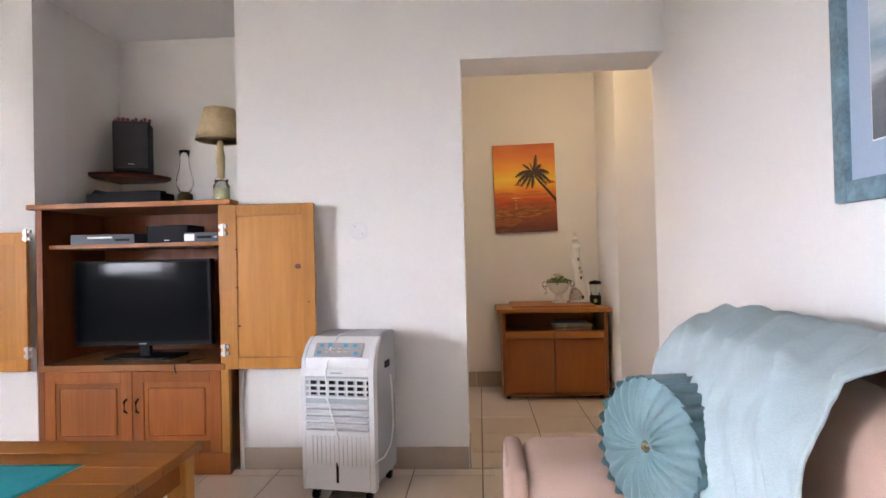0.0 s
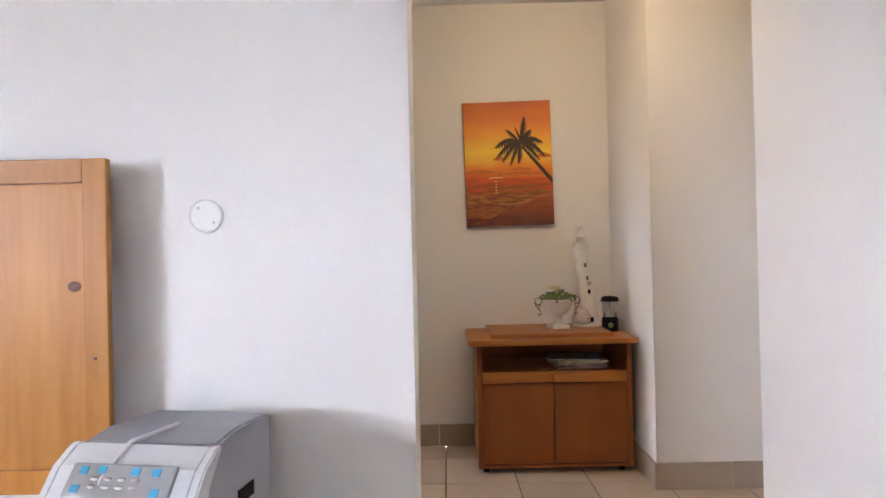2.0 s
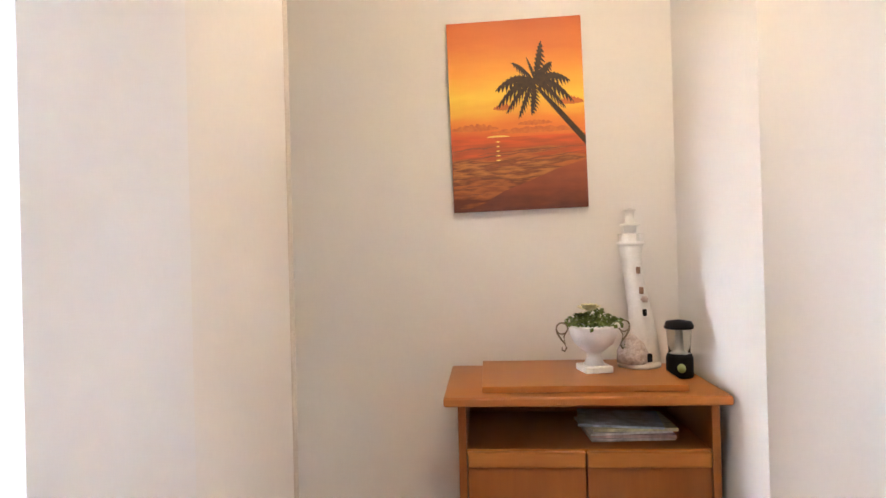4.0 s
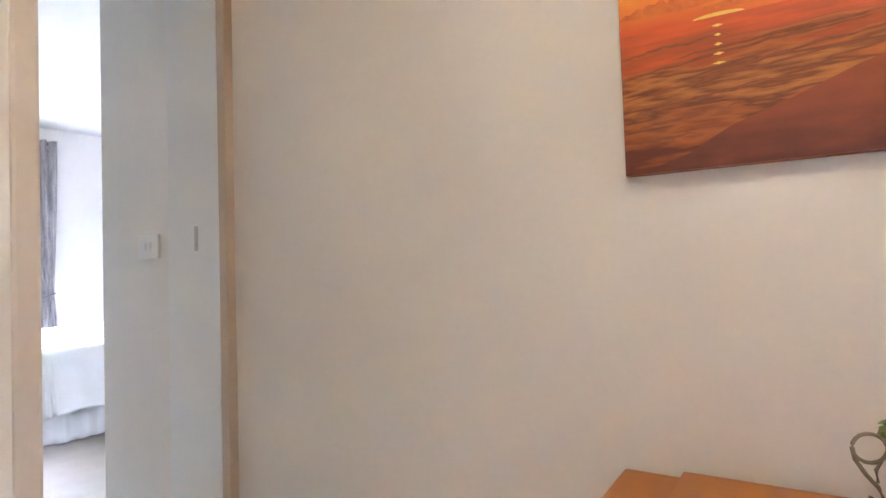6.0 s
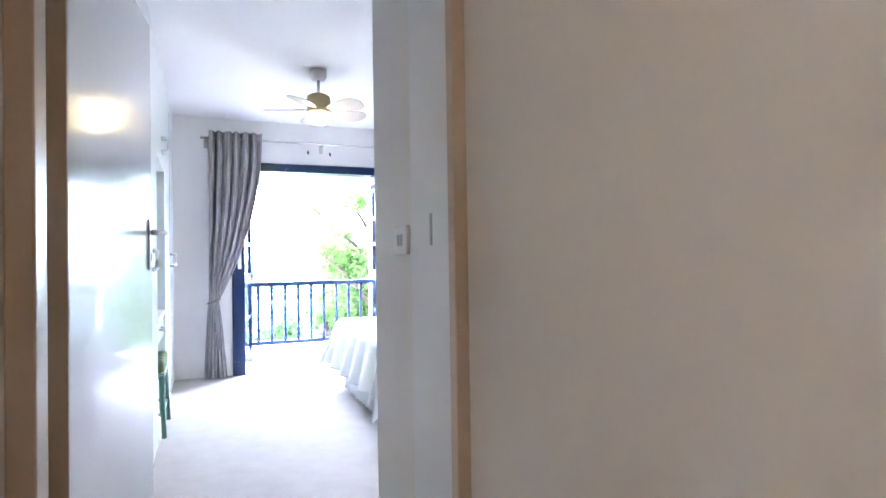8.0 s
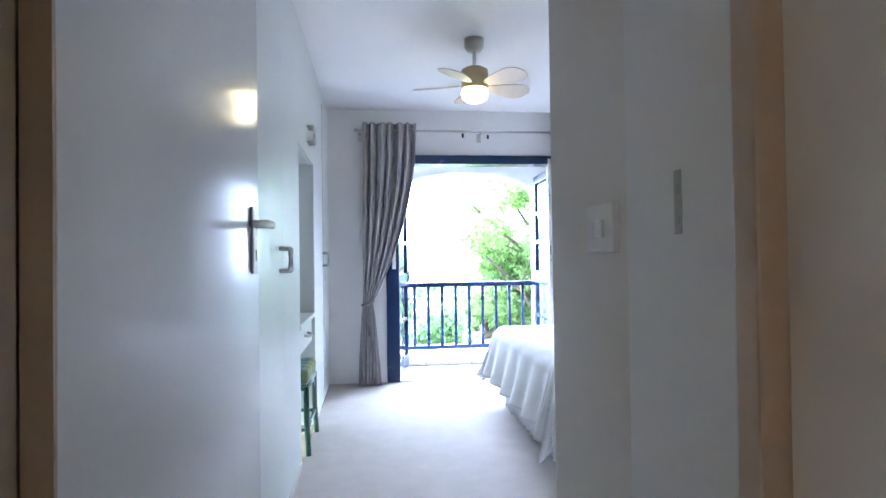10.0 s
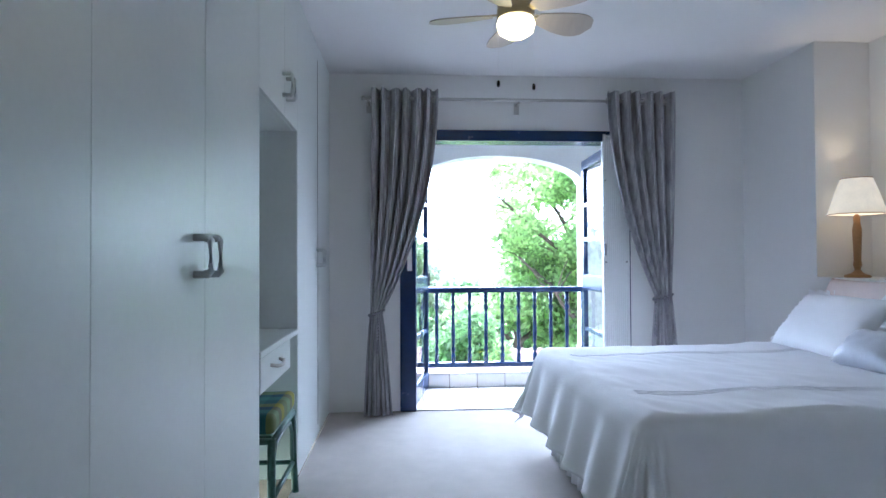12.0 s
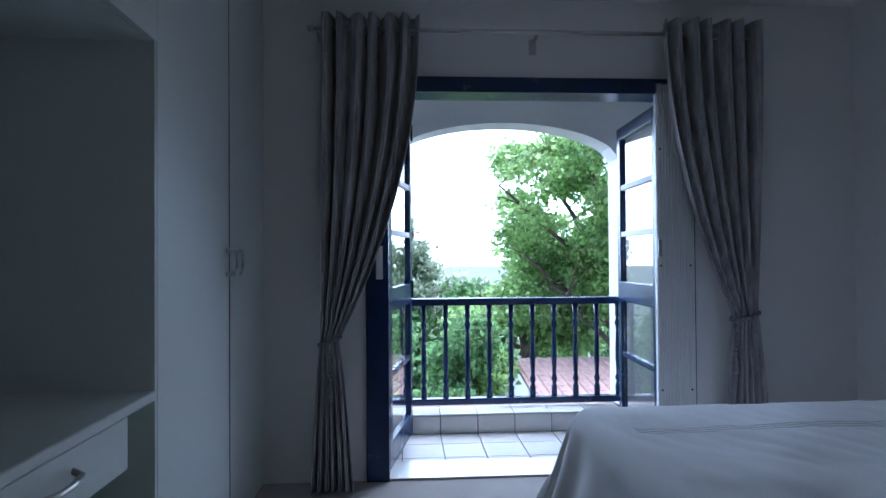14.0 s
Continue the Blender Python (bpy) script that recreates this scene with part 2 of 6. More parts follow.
structure("wall_bedroom_north", boxes((-5.9, -4.83, 7.74, 8.35, 0, H), (-4.83, -2.6, 7.74, 8.35, 0, 1.02), (-2.6, -1.17, 7.74, 8.35, 0, H), (-4.83, -2.6, 8.12, 8.35, 1.02, H)), WALL, "white painted bedroom wall with a lit alcove")
structure("wall_bedroom_west", boxes((-5.9, -5.65, 3.7, 5.03, 0, H), (-5.9, -5.65, 6.82, 7.74, 0, H), (-5.9, -5.65, 5.03, 6.82, 2.14, H)), WALL, "white painted bedroom wall with a balcony doorway")
structure("wall_bedroom_south", bm_box(-5.65, -2.2, 3.7, 3.86, 0, H), WALL, "white painted bedroom wall behind the wardrobes")
structure("ceiling_lounge", boxes((-4.4, 1.65, -2.95, 3.65, H, H + 0.15), (-2.2, -0.61, 3.65, 4.4, H, H + 0.15)), CEIL, "white plaster ceiling")
structure("ceiling_hall", bm_box(-0.78, 3.5, 3.42, 5.5, H + 0.002, H + 0.152), CEIL, "white plaster ceiling")
structure("ceiling_bedroom", boxes((-5.9, -2.2, 3.7, 4.4, HB, HB + 0.05), (-5.9, -0.65, 4.4, 8.35, HB, HB + 0.05)), CEIL, "white plaster bedroom ceiling")
structure("ground", bm_box(-900, 300, -600, 600, -3.4, -3.2), material("grass_ground", (0.12, 0.135, 0.075), 0.95, vary=0.25, scale=0.4, fine=14, bump=0.6), "grassy garden ground below the house")

# frames and trims of the structure
door_1 = tagged(thing("door_1", "beige painted frame of the bedroom door", "door frame"), kind="structure")
part("frame_post", bm_box(-0.72, -0.635, 4.449, 4.497, 0, 2.09, 0.004), FRAME, door_1)
part("frame_post", bm_box(-0.662, -0.624, 5.297, 5.332, 0, 2.09, 0.004), FRAME, door_1)
part("frame_head", bm_box(-0.70, -0.635, 4.497, 5.290, 2.03, 2.09, 0.004), FRAME, door_1)
part("jamb_lining", bm_box(-0.948, -0.722, 4.402, 4.440, 0, 2.08, 0.003), TRIM, door_1, "cream painted jamb lining")
part("jamb_lining", bm_box(-0.93, -0.666, 5.300, 5.335, 0, 2.08, 0.003), SATIN, door_1, "pale gloss jamb lining")
STRIKE = material("worn_steel", (0.50, 0.50, 0.49), 0.45, metal=0.3, vary=0.08)
strike = part("strike_plate", bm_box(-0.786, -0.770, 5.2985, 5.3005, 1.185, 1.265), STRIKE, door_1, "steel strike plate")
for z0, z1 in ((1.197, 1.208), (1.234, 1.247)):
    part("latch_hole", bm_box(-0.779, -0.773, 5.2975, 5.2984, z0, z1), GREY_P, strike, "dark latch hole")
structure("trim_hall_corner", bm_box(0.252, 0.274, 4.340, 4.366, 0, 2.10, 0.004), TRIM, "beige painted corner trim")

STEEL = material("satin_steel", (0.40, 0.39, 0.37), 0.42, metal=0.9, vary=0.05, scale=12)
leaf_pose = pose(-0.955, 4.442, 0.008, 0, 0, -6.8)


def bedroom_door():
    t = thing("bedroom_door", "open white gloss flush bedroom door with lever handle", "door", leaf_pose)
    part("door_leaf", bm_box(-0.88, 0.0, 0.0, 0.048, 0, 2.02, 0.003), GLOSS, t)
    part("leaf_edge", bm_box(-0.001, 0.006, 0.001, 0.047, 0.002, 2.018), FRAME, t, "beige painted door edge")
    h = part("back_plate", bm_box(-0.845, -0.807, 0.049, 0.057, 1.115, 1.30, 0.003), STEEL, t, "satin steel back plate")
    bm = bm_tube([(-0.826, 0.056, 1.25), (-0.826, 0.102, 1.25)], 0.010, 10)
    bm_tube([(-0.842, 0.098, 1.249), (-0.826, 0.103, 1.25), (-0.77, 0.103, 1.251), (-0.715, 0.097, 1.247), (-0.70, 0.088, 1.246)], 0.010, 10, bm)
    part("lever", bm, STEEL, h, "satin steel lever", True)
    part("keyhole", bm_box(-0.831, -0.823, 0.0575, 0.0585, 1.15, 1.18), BLACK, h)
    for z in (0.25, 1.75):
        part("hinge", bm_tube([(0.008, 0.044, z), (0.008, 0.044, z + 0.1)], 0.007, 8), METAL, t)


bedroom_door()


def light_switch():
    t = thing("light_switch", "white plastic double light switch on the wall", "switch", pose(-1.065, 5.322, 1.206))
    part("plate", bm_box(-0.06, 0.06, -0.012, 0, -0.042, 0.042, 0.003), WHITE_P, t)
    for dx in (-0.014, 0.016):
        part("rocker", bm_box(dx - 0.007, dx + 0.007, -0.018, -0.011, -0.016, 0.016, 0.002), WHITE_P, t)


light_switch()

# ---- hall things ----


def hall_cabinet():
    t = thing("hall_cabinet", "cherry veneer cabinet with open shelf against hall wall", "cabinet", pose(0.600, 4.80, 0))
    W, D, Z = 0.852, 0.52, 0.70
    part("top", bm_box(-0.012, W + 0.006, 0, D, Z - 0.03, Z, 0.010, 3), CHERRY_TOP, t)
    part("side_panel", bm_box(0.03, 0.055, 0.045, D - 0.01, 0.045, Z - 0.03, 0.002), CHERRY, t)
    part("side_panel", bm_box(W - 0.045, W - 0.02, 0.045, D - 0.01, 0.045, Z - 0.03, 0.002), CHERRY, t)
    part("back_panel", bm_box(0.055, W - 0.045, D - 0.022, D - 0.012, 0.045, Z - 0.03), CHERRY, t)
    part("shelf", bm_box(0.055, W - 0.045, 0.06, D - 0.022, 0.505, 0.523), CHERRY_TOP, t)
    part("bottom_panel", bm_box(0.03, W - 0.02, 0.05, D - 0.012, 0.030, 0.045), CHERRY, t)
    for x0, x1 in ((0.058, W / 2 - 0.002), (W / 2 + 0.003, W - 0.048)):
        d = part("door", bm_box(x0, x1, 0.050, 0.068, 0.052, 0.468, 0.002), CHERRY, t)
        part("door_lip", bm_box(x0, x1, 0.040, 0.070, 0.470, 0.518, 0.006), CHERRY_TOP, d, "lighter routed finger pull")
    for x in (0.07, W - 0.07):
        for y in (0.09, D - 0.06):
            part("castor", bm_lathe([(0.0, 0), (0.014, 0.002), (0.016, 0.015), (0.014, 0.03), (0.0, 0.031)], 12, at=(x, y, 0)), BLACK, t, "", True)


hall_cabinet()
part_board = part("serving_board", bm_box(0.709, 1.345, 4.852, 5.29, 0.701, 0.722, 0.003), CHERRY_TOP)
tagged(part_board, "flat cherry wood board lying on the cabinet", "board")
for k, (dx, rz, h, c) in enumerate(((0, 4, 0.010, (0.50, 0.42, 0.38)), (0.01, -3, 0.012, (0.45, 0.30, 0.26)), (-0.01, 7, 0.009, (0.60, 0.56, 0.50)), (0.012, 1, 0.012, (0.55, 0.52, 0.30)), (-0.02, -8, 0.008, (0.38, 0.44, 0.50)))):
    z = 0.5235 + sum((0.010, 0.012, 0.009, 0.012, 0.008)[:k])
    o = part("magazine", bm_box(-0.10, 0.10, -0.135, 0.135, 0, h - 0.001, 0.002), material("magazine_cover", c, 0.35, vary=0.3, scale=22, fine=60, bump=0.05))
    o.matrix_world = pose(1.185 + dx, 5.03, z, 0, 0, 90 + rz)
    tagged(o, "glossy magazine in a pile on the cabinet shelf", "magazine", "magazine pile")


def lighthouse():
    t = tagged(new("lighthouse_ornament"), "white painted wooden lighthouse ornament on cabinet", "ornament")
    t.matrix_world = pose(1.272, 5.16, 0.7225) @ Matrix.Diagonal((1.14, 1.14, 1.11, 1))
    part("base", bm_lathe([(0.066, 0), (0.066, 0.012), (0.055, 0.02), (0.0, 0.021)], 24), STONEWARE, t, "", True)
    bm = bmesh.new()
    n, seg, rings = 16, 20, []
    for i in range(n + 1):
        f = i / n
        z = 0.018 + 0.37 * f
        r = 0.050 - 0.020 * f - 0.006 * math.sin(math.pi * f) + 0.006 * max(0, f - 0.85) / 0.15
        cx = 0.030 - 0.050 * math.sin(f * 1.9) * f - 0.014 * (1 - f)
        rings.append([bm.verts.new((cx + r * math.cos(2 * math.pi * k / seg), r * math.sin(2 * math.pi * k / seg), z)) for k in range(seg)])
    for a, b in zip(rings, rings[1:]):
        for k in range(seg):
            bm.faces.new((a[k], a[(k + 1) % seg], b[(k + 1) % seg], b[k]))
    part("tower", bm, STONEWARE, t, "", True)
    part("stone_cottage", bm_lathe([(0.054, 0.015), (0.052, 0.05), (0.036, 0.085), (0.012, 0.105), (0.0, 0.107)], 14, at=(-0.018, -0.012, 0)), material("pebbled_roof", (0.66, 0.58, 0.50), 0.8, second=(0.34, 0.26, 0.21), scale=70, fine=160, bump=0.9), t, "pebbled cottage roof", True)
    cx = -0.017
    part("gallery", bm_lathe([(0.030, 0.385), (0.041, 0.392), (0.041, 0.404), (0.030, 0.406), (0.026, 0.43), (0.0, 0.431)], 20, at=(cx, 0, 0)), STONEWARE, t, "", True)
    bm = bmesh.new()
    for k in range(10):
        a = 2 * math.pi * k / 10
        bm_tube([(cx + 0.038 * math.cos(a), 0.038 * math.sin(a), 0.403), (cx + 0.038 * math.cos(a), 0.038 * math.sin(a), 0.428)], 0.0016, 5, bm)
    bm_tube([(cx + 0.038 * math.cos(2 * math.pi * k / 20), 0.038 * math.sin(2 * math.pi * k / 20), 0.428) for k in range(21)], 0.002, 5, bm)
    part("gallery_rail", bm, STONEWARE, t)
    part("lantern_room", bm_lathe([(0.020, 0.43), (0.020, 0.452), (0.033, 0.455), (0.031, 0.459), (0.014, 0.464), (0.013, 0.50), (0.022, 0.503), (0.020, 0.507), (0.0, 0.512)], 18, at=(cx, 0, 0)), STONEWARE, t, "", True)
    rust = material("rusty_shutter", (0.34, 0.20, 0.12), 0.7, vary=0.3, scale=60)
    for z, x, m, lab in ((0.165, 0.012, BLACK, "small dark window"), (0.235, 0.004, rust, "small rusty shutter"), (0.30, -0.004, rust, "small rusty shutter")):
        part("window", bm_box(x - 0.006, x + 0.006, -0.043, -0.030, z, z + 0.022, 0.003), m, t, lab)
    shell = bm_lathe([(0.0, 0), (0.010, 0.002), (0.012, 0.008), (0.006, 0.014), (0.0, 0.016)], 12, ribs=6, rib_depth=0.12)
    shell.transform(pose(0.012, -0.036, 0.215, 60))
    part("shell", shell, material("shell_pink", (0.62, 0.50, 0.42), 0.5, vary=0.15), t, "small pale shell", True)
    part("doorway", bm_box(0.012, 0.026, -0.062, -0.045, 0.022, 0.048, 0.003), BLACK, t, "small dark doorway")


lighthouse()


def urn():
    t = thing("urn_planter", "weathered white urn with scroll handles and greenery", "planter", pose(1.098, 5.075, 0.7225, 0, 0, 12) @ Matrix.Diagonal((1.07, 1.07, 1.03, 1)))
    part("foot", bm_box(-0.046, 0.046, -0.046, 0.046, 0, 0.022, 0.004), STONEWARE, t)
    part("bowl", bm_lathe([(0.036, 0.02), (0.024, 0.045), (0.022, 0.06), (0.035, 0.072), (0.062, 0.095), (0.075, 0.125), (0.078, 0.145), (0.086, 0.152), (0.084, 0.158), (0.072, 0.156), (0.060, 0.13), (0.0, 0.125)], 32), STONEWARE, t, "", True)
    for s in (-1, 1):
        loop = [(0.106 + 0.019 * math.cos(a), 0.148 + 0.019 * math.sin(a)) for a in [math.radians(-140 + 22 * k) for k in range(19)]]
        tail = [(0.122, 0.132), (0.110, 0.112), (0.098, 0.098), (0.092, 0.082), (0.099, 0.071), (0.108, 0.076), (0.106, 0.085)]
        bm = bm_tube([(s * x, 0, z) for x, z in loop], 0.0026, 6)
        bm_tube([(s * x, 0, z) for x, z in [(0.125, 0.148)] + tail], 0.0030, 6, bm)
        bm_tube([(s * x, 0, z) for x, z in ((0.084, 0.150), (0.092, 0.136), (0.100, 0.120), (0.098, 0.104))], 0.0022, 6, bm)
        part("handle", bm, material("rusty_wire", (0.30, 0.25, 0.17), 0.6, metal=0.4, vary=0.3), t, "thin rusted scroll handle", True)
    rng = random.Random(5)
    bm = bmesh.new()
    for k in range(260):
        a, r = rng.uniform(0, 6.283), 0.085 * math.sqrt(rng.random())
        c = Vector((r * math.cos(a), r * math.sin(a), 0.155 + rng.uniform(0, 0.050) * (1.25 - r / 0.085)))
        m = Matrix.Translation(c) @ Euler((rng.uniform(-1, 1), rng.uniform(-1, 1), rng.uniform(0, 6.3))).to_matrix().to_4x4()
        L, w = rng.uniform(0.014, 0.026), rng.uniform(0.006, 0.010)
        vs = [bm.verts.new(m @ Vector(p)) for p in ((0, 0, 0), (L * 0.5, w, 0.003), (L, 0, -0.002), (L * 0.5, -w, 0.003))]
        bm.faces.new(vs)
    part("greenery", bm, LEAF, t, "small green artificial leaves")
    bm = bmesh.new()
    for k in range(40):
        a = k * 2.4
        r = 0.006 + 0.0068 * math.sqrt(k)
        m = Matrix.Translation((-0.012, 0.0, 0.202)) @ pose(0, 0, 0, 0, 0, math.degrees(a)) @ pose(0, 0, 0, 0, -60 + 1.2 * k, 0)
        vs = [bm.verts.new(m @ Vector(p)) for p in ((0.004, -0.004, 0), (r * 0.8, -0.011, 0.004), (r, 0, 0.006), (r * 0.8, 0.011, 0.004), (0.004, 0.004, 0))]
        bm.faces.new(vs)
    part("flower", bm, material("cream_petal", (0.80, 0.72, 0.42), 0.7, vary=0.1), t, "cream artificial flower")


urn()


def lantern():
    t = thing("camping_lantern", "black battery camping lantern on the cabinet", "lantern", pose(1.388, 5.075, 0.7005) @ Matrix.Diagonal((1.04, 1.04, 1.2, 1)))
    part("base", bm_lathe([(0.040, 0), (0.043, 0.006), (0.043, 0.055), (0.038, 0.066), (0.0, 0.067)], 28), BLACK, t, "", True)
    lens = part("globe", bm_lathe([(0.034, 0.067), (0.037, 0.10), (0.040, 0.135), (0.041, 0.14)], 28), glass("lantern_plastic", (0.92, 0.94, 0.95), 0.12), t, "clear plastic globe", True)
    lens.visible_shadow = False
    part("reflector", bm_lathe([(0.033, 0.068), (0.010, 0.082), (0.008, 0.135), (0.0, 0.136)], 20), WHITE_P, t, "", True)
    part("cap", bm_lathe([(0.046, 0.138), (0.047, 0.146), (0.040, 0.158), (0.0, 0.164)], 28), BLACK, t, "", True)
    bm = bm_lathe([(0.0, 0), (0.013, 0), (0.013, 0.004), (0.0, 0.005)], 18)
    bm.transform(pose(-0.008, -0.043, 0.030, 90, 0, -8))
    part("button", bm, material("lantern_button", (0.35, 0.42, 0.16), 0.4), t, "round green power button", True)
    bm = bm_tube([(0.046 * math.cos(a), 0, 0.145 + 0.012 * math.sin(a)) for a in [math.pi * k / 14 for k in range(15)]], 0.003, 6)
    part("bail_handle", bm, METAL, t, "", True)


lantern()


def ramp_material(name, stops, axis, lo, hi, wob=0.0, wob_scale=(4, 4, 4), rough=0.55):
    """Painted picture: bands along one axis, stirred by noise."""
    m = bpy.data.materials.new(name)
    m.use_nodes = True
    nt = m.node_tree
    b = nt.nodes["Principled BSDF"]
    b.inputs["Roughness"].default_value = rough
    tc, sp = nt.nodes.new("ShaderNodeTexCoord"), nt.nodes.new("ShaderNodeSeparateXYZ")
    nt.links.new(tc.outputs["Object"], sp.inputs[0])
    mr = nt.nodes.new("ShaderNodeMapRange")
    mr.inputs[1].default_value, mr.inputs[2].default_value = lo, hi
    mp, no = nt.nodes.new("ShaderNodeMapping"), nt.nodes.new("ShaderNodeTexNoise")
    mp.inputs["Scale"].default_value = wob_scale
    no.inputs["Detail"].default_value = 6
    no.inputs["Scale"].default_value = 1.0
    nt.links.new(tc.outputs["Object"], mp.inputs[0])
    nt.links.new(mp.outputs[0], no.inputs["Vector"])
    ma = nt.nodes.new("ShaderNodeMath")
    ma.operation = "MULTIPLY_ADD"
    ma.inputs[1].default_value = wob
    nt.links.new(no.outputs[0], ma.inputs[0])
    sub = nt.nodes.new("ShaderNodeMath")
    sub.inputs[1].default_value = -wob * 0.5
    nt.links.new(sp.outputs["XYZ".index(axis)], mr.inputs[0])
    nt.links.new(mr.outputs[0], sub.inputs[0])
    nt.links.new(sub.outputs[0], ma.inputs[2])
    cr = nt.nodes.new("ShaderNodeValToRGB")
    for k, (p, c) in enumerate(stops):
        e = cr.color_ramp.elements[k] if k < 2 else cr.color_ramp.elements.new(p)
        e.position, e.color = p, (*c, 1)
    nt.links.new(ma.outputs[0], cr.inputs[0])
    nt.links.new(cr.outputs[0], b.inputs["Base Color"])
    return m


def sunset_canvas():
    t = thing("sunset_canvas", "orange sunset beach canvas print with palm tree", "picture", pose(0.612, 5.3, 1.303, 0, -1.0, 0))
    W, Z = 0.522, 0.742
    part("canvas_sides", bm_box(0, W, 0.002, 0.03, 0, Z), material("canvas_edge", (0.36, 0.12, 0.03), 0.7, vary=0.2), t)
    HZ = 0.285
    sky_m = ramp_material("sunset_sky", [(0.0, (0.66, 0.10, 0.012)), (0.14, (0.82, 0.26, 0.015)), (0.34, (0.95, 0.62, 0.03)), (0.55, (0.88, 0.36, 0.02)), (0.78, (0.72, 0.20, 0.02)), (1.0, (0.56, 0.12, 0.014))], "Z", HZ, Z, 0.35, (2.5, 1, 9))
    sea_m = ramp_material("sunset_sea", [(0.0, (0.13, 0.025, 0.008)), (0.20, (0.42, 0.12, 0.02)), (0.30, (0.16, 0.045, 0.014)), (0.42, (0.52, 0.18, 0.03)), (0.52, (0.20, 0.06, 0.016)), (0.64, (0.50, 0.14, 0.02)), (0.74, (0.40, 0.08, 0.015)), (1.0, (0.70, 0.11, 0.012))], "Z", 0.04, HZ + 0.01, 1.1, (5, 1, 40))
    sand_m = ramp_material("sunset_sand", [(0.0, (0.12, 0.026, 0.014)), (1.0, (0.40, 0.095, 0.025))], "Z", 0.0, 0.2, 0.8, (9, 1, 30))
    part("sky_print", bm_box(0.0005, W - 0.0005, 0.0, 0.002, HZ, Z - 0.0005), sky_m, t)
    part("sea_print", bm_box(0.0005, W - 0.0005, 0.0, 0.002, 0.0005, HZ), sea_m, t)

    def flat(poly, y, name, mat, label=""):
        bm = bmesh.new()
        f = bm.faces.new([bm.verts.new((x, y, z)) for x, z in poly])
        r = bmesh.ops.extrude_face_region(bm, geom=[f])
        bmesh.ops.translate(bm, verts=[v for v in r["geom"] if isinstance(v, bmesh.types.BMVert)], vec=(0, 0.0006, 0))
        return part(name, bm, mat, t, label)

    flat([(0.03, 0.0005), (W - 0.0005, 0.0005), (W - 0.0005, 0.185), (0.40, 0.15), (0.30, 0.11), (0.20, 0.075), (0.12, 0.03)], -0.0007, "sand_print", sand_m)
    dark = material("palm_print", (0.085, 0.042, 0.014), 0.6, second=(0.035, 0.018, 0.008), scale=60)
    flat([(0.338, 0.470), (0.350, 0.474), (0.43, 0.385), (W - 0.0005, 0.275), (W - 0.0005, 0.238), (0.42, 0.365)], -0.0014, "palm_trunk", dark)
    cx, cz = 0.334, 0.500
    for k, (ang, L, droop) in enumerate(((80, 0.175, 0.02), (104, 0.11, 0.015), (125, 0.15, 0.05), (150, 0.175, 0.12), (172, 0.15, 0.12), (200, 0.12, 0.08), (235, 0.115, 0.05), (262, 0.115, 0.02), (55, 0.12, 0.03), (34, 0.165, 0.10), (12, 0.15, 0.12), (-15, 0.12, 0.08), (-50, 0.105, 0.04))):
        a = radians(ang)
        n = 19
        up, lo = [], []
        for i in range(n + 1):
            f = i / n
            x, z = cx + L * f * math.cos(a), cz + L * f * math.sin(a) - droop * f * f
            w = 0.060 * math.sin(math.pi * min(1.0, 0.06 + 0.92 * f)) ** 0.8 * (1.0 if i % 2 else 0.35)
            side = abs(math.cos(a))
            up.append((x - 0.2 * w * (1 - side), z + 0.16 * w))
            lo.append((x + w * (0.55 * (1 - side) + 0.22 * math.cos(a)), z - w * (0.35 + 0.65 * side)))
        flat(up + lo[::-1], -0.0016 - 0.00006 * k, "palm_frond", dark)
    glow_m = material("sun_print", (1.0, 0.66, 0.10), 0.6, vary=0.1)
    flat([(0.185 + 0.045 * math.cos(k / 8 * math.pi), HZ + 0.001 + 0.007 * math.sin(k / 8 * math.pi)) for k in range(9)], -0.0010, "sun_print", glow_m)
    for k, (z, w) in enumerate(((0.268, 0.010), (0.25, 0.007), (0.232, 0.008), (0.214, 0.010), (0.196, 0.012))):
        flat([(0.183 - w, z), (0.183, z + 0.003), (0.183 + w, z), (0.183, z - 0.003)], -0.0012, "sun_glint", glow_m)
    wave_m = material("wave_print", (0.21, 0.062, 0.020), 0.6, second=(0.34, 0.10, 0.025), scale=40)
    for z, x0, x1, tl in ((0.238, 0.0, 0.20, 0.01), (0.218, 0.10, 0.52, 0.02), (0.196, 0.0, 0.42, 0.035), (0.172, 0.12, 0.52, 0.045), (0.150, 0.0, 0.40, 0.04), (0.118, 0.0, 0.30, 0.035), (0.085, 0.0, 0.22, 0.03), (0.052, 0.0, 0.14, 0.02)):
        n = 22
        top = [(max(0.0006, min(W - 0.0006, x0 + (x1 - x0) * k / n)), z + tl * k / n + 0.005 * noise.noise((k * 0.7, z * 90, 0)) + 0.006 * math.sin(math.pi * k / n)) for k in range(n + 1)]
        low = [(x, max(0.001, y - 0.0015 - 0.008 * math.sin(math.pi * k / n) * (0.4 + 0.8 * abs(noise.noise((k * 0.9, z * 50, 3)))))) for k, (x, y) in enumerate(top)]
        flat(top + low[::-1], -0.00095 - z * 0.0004, "wave_print", wave_m)
    cloud_m = material("cloud_print", (0.74, 0.22, 0.02), 0.6, second=(0.52, 0.10, 0.016), scale=36)
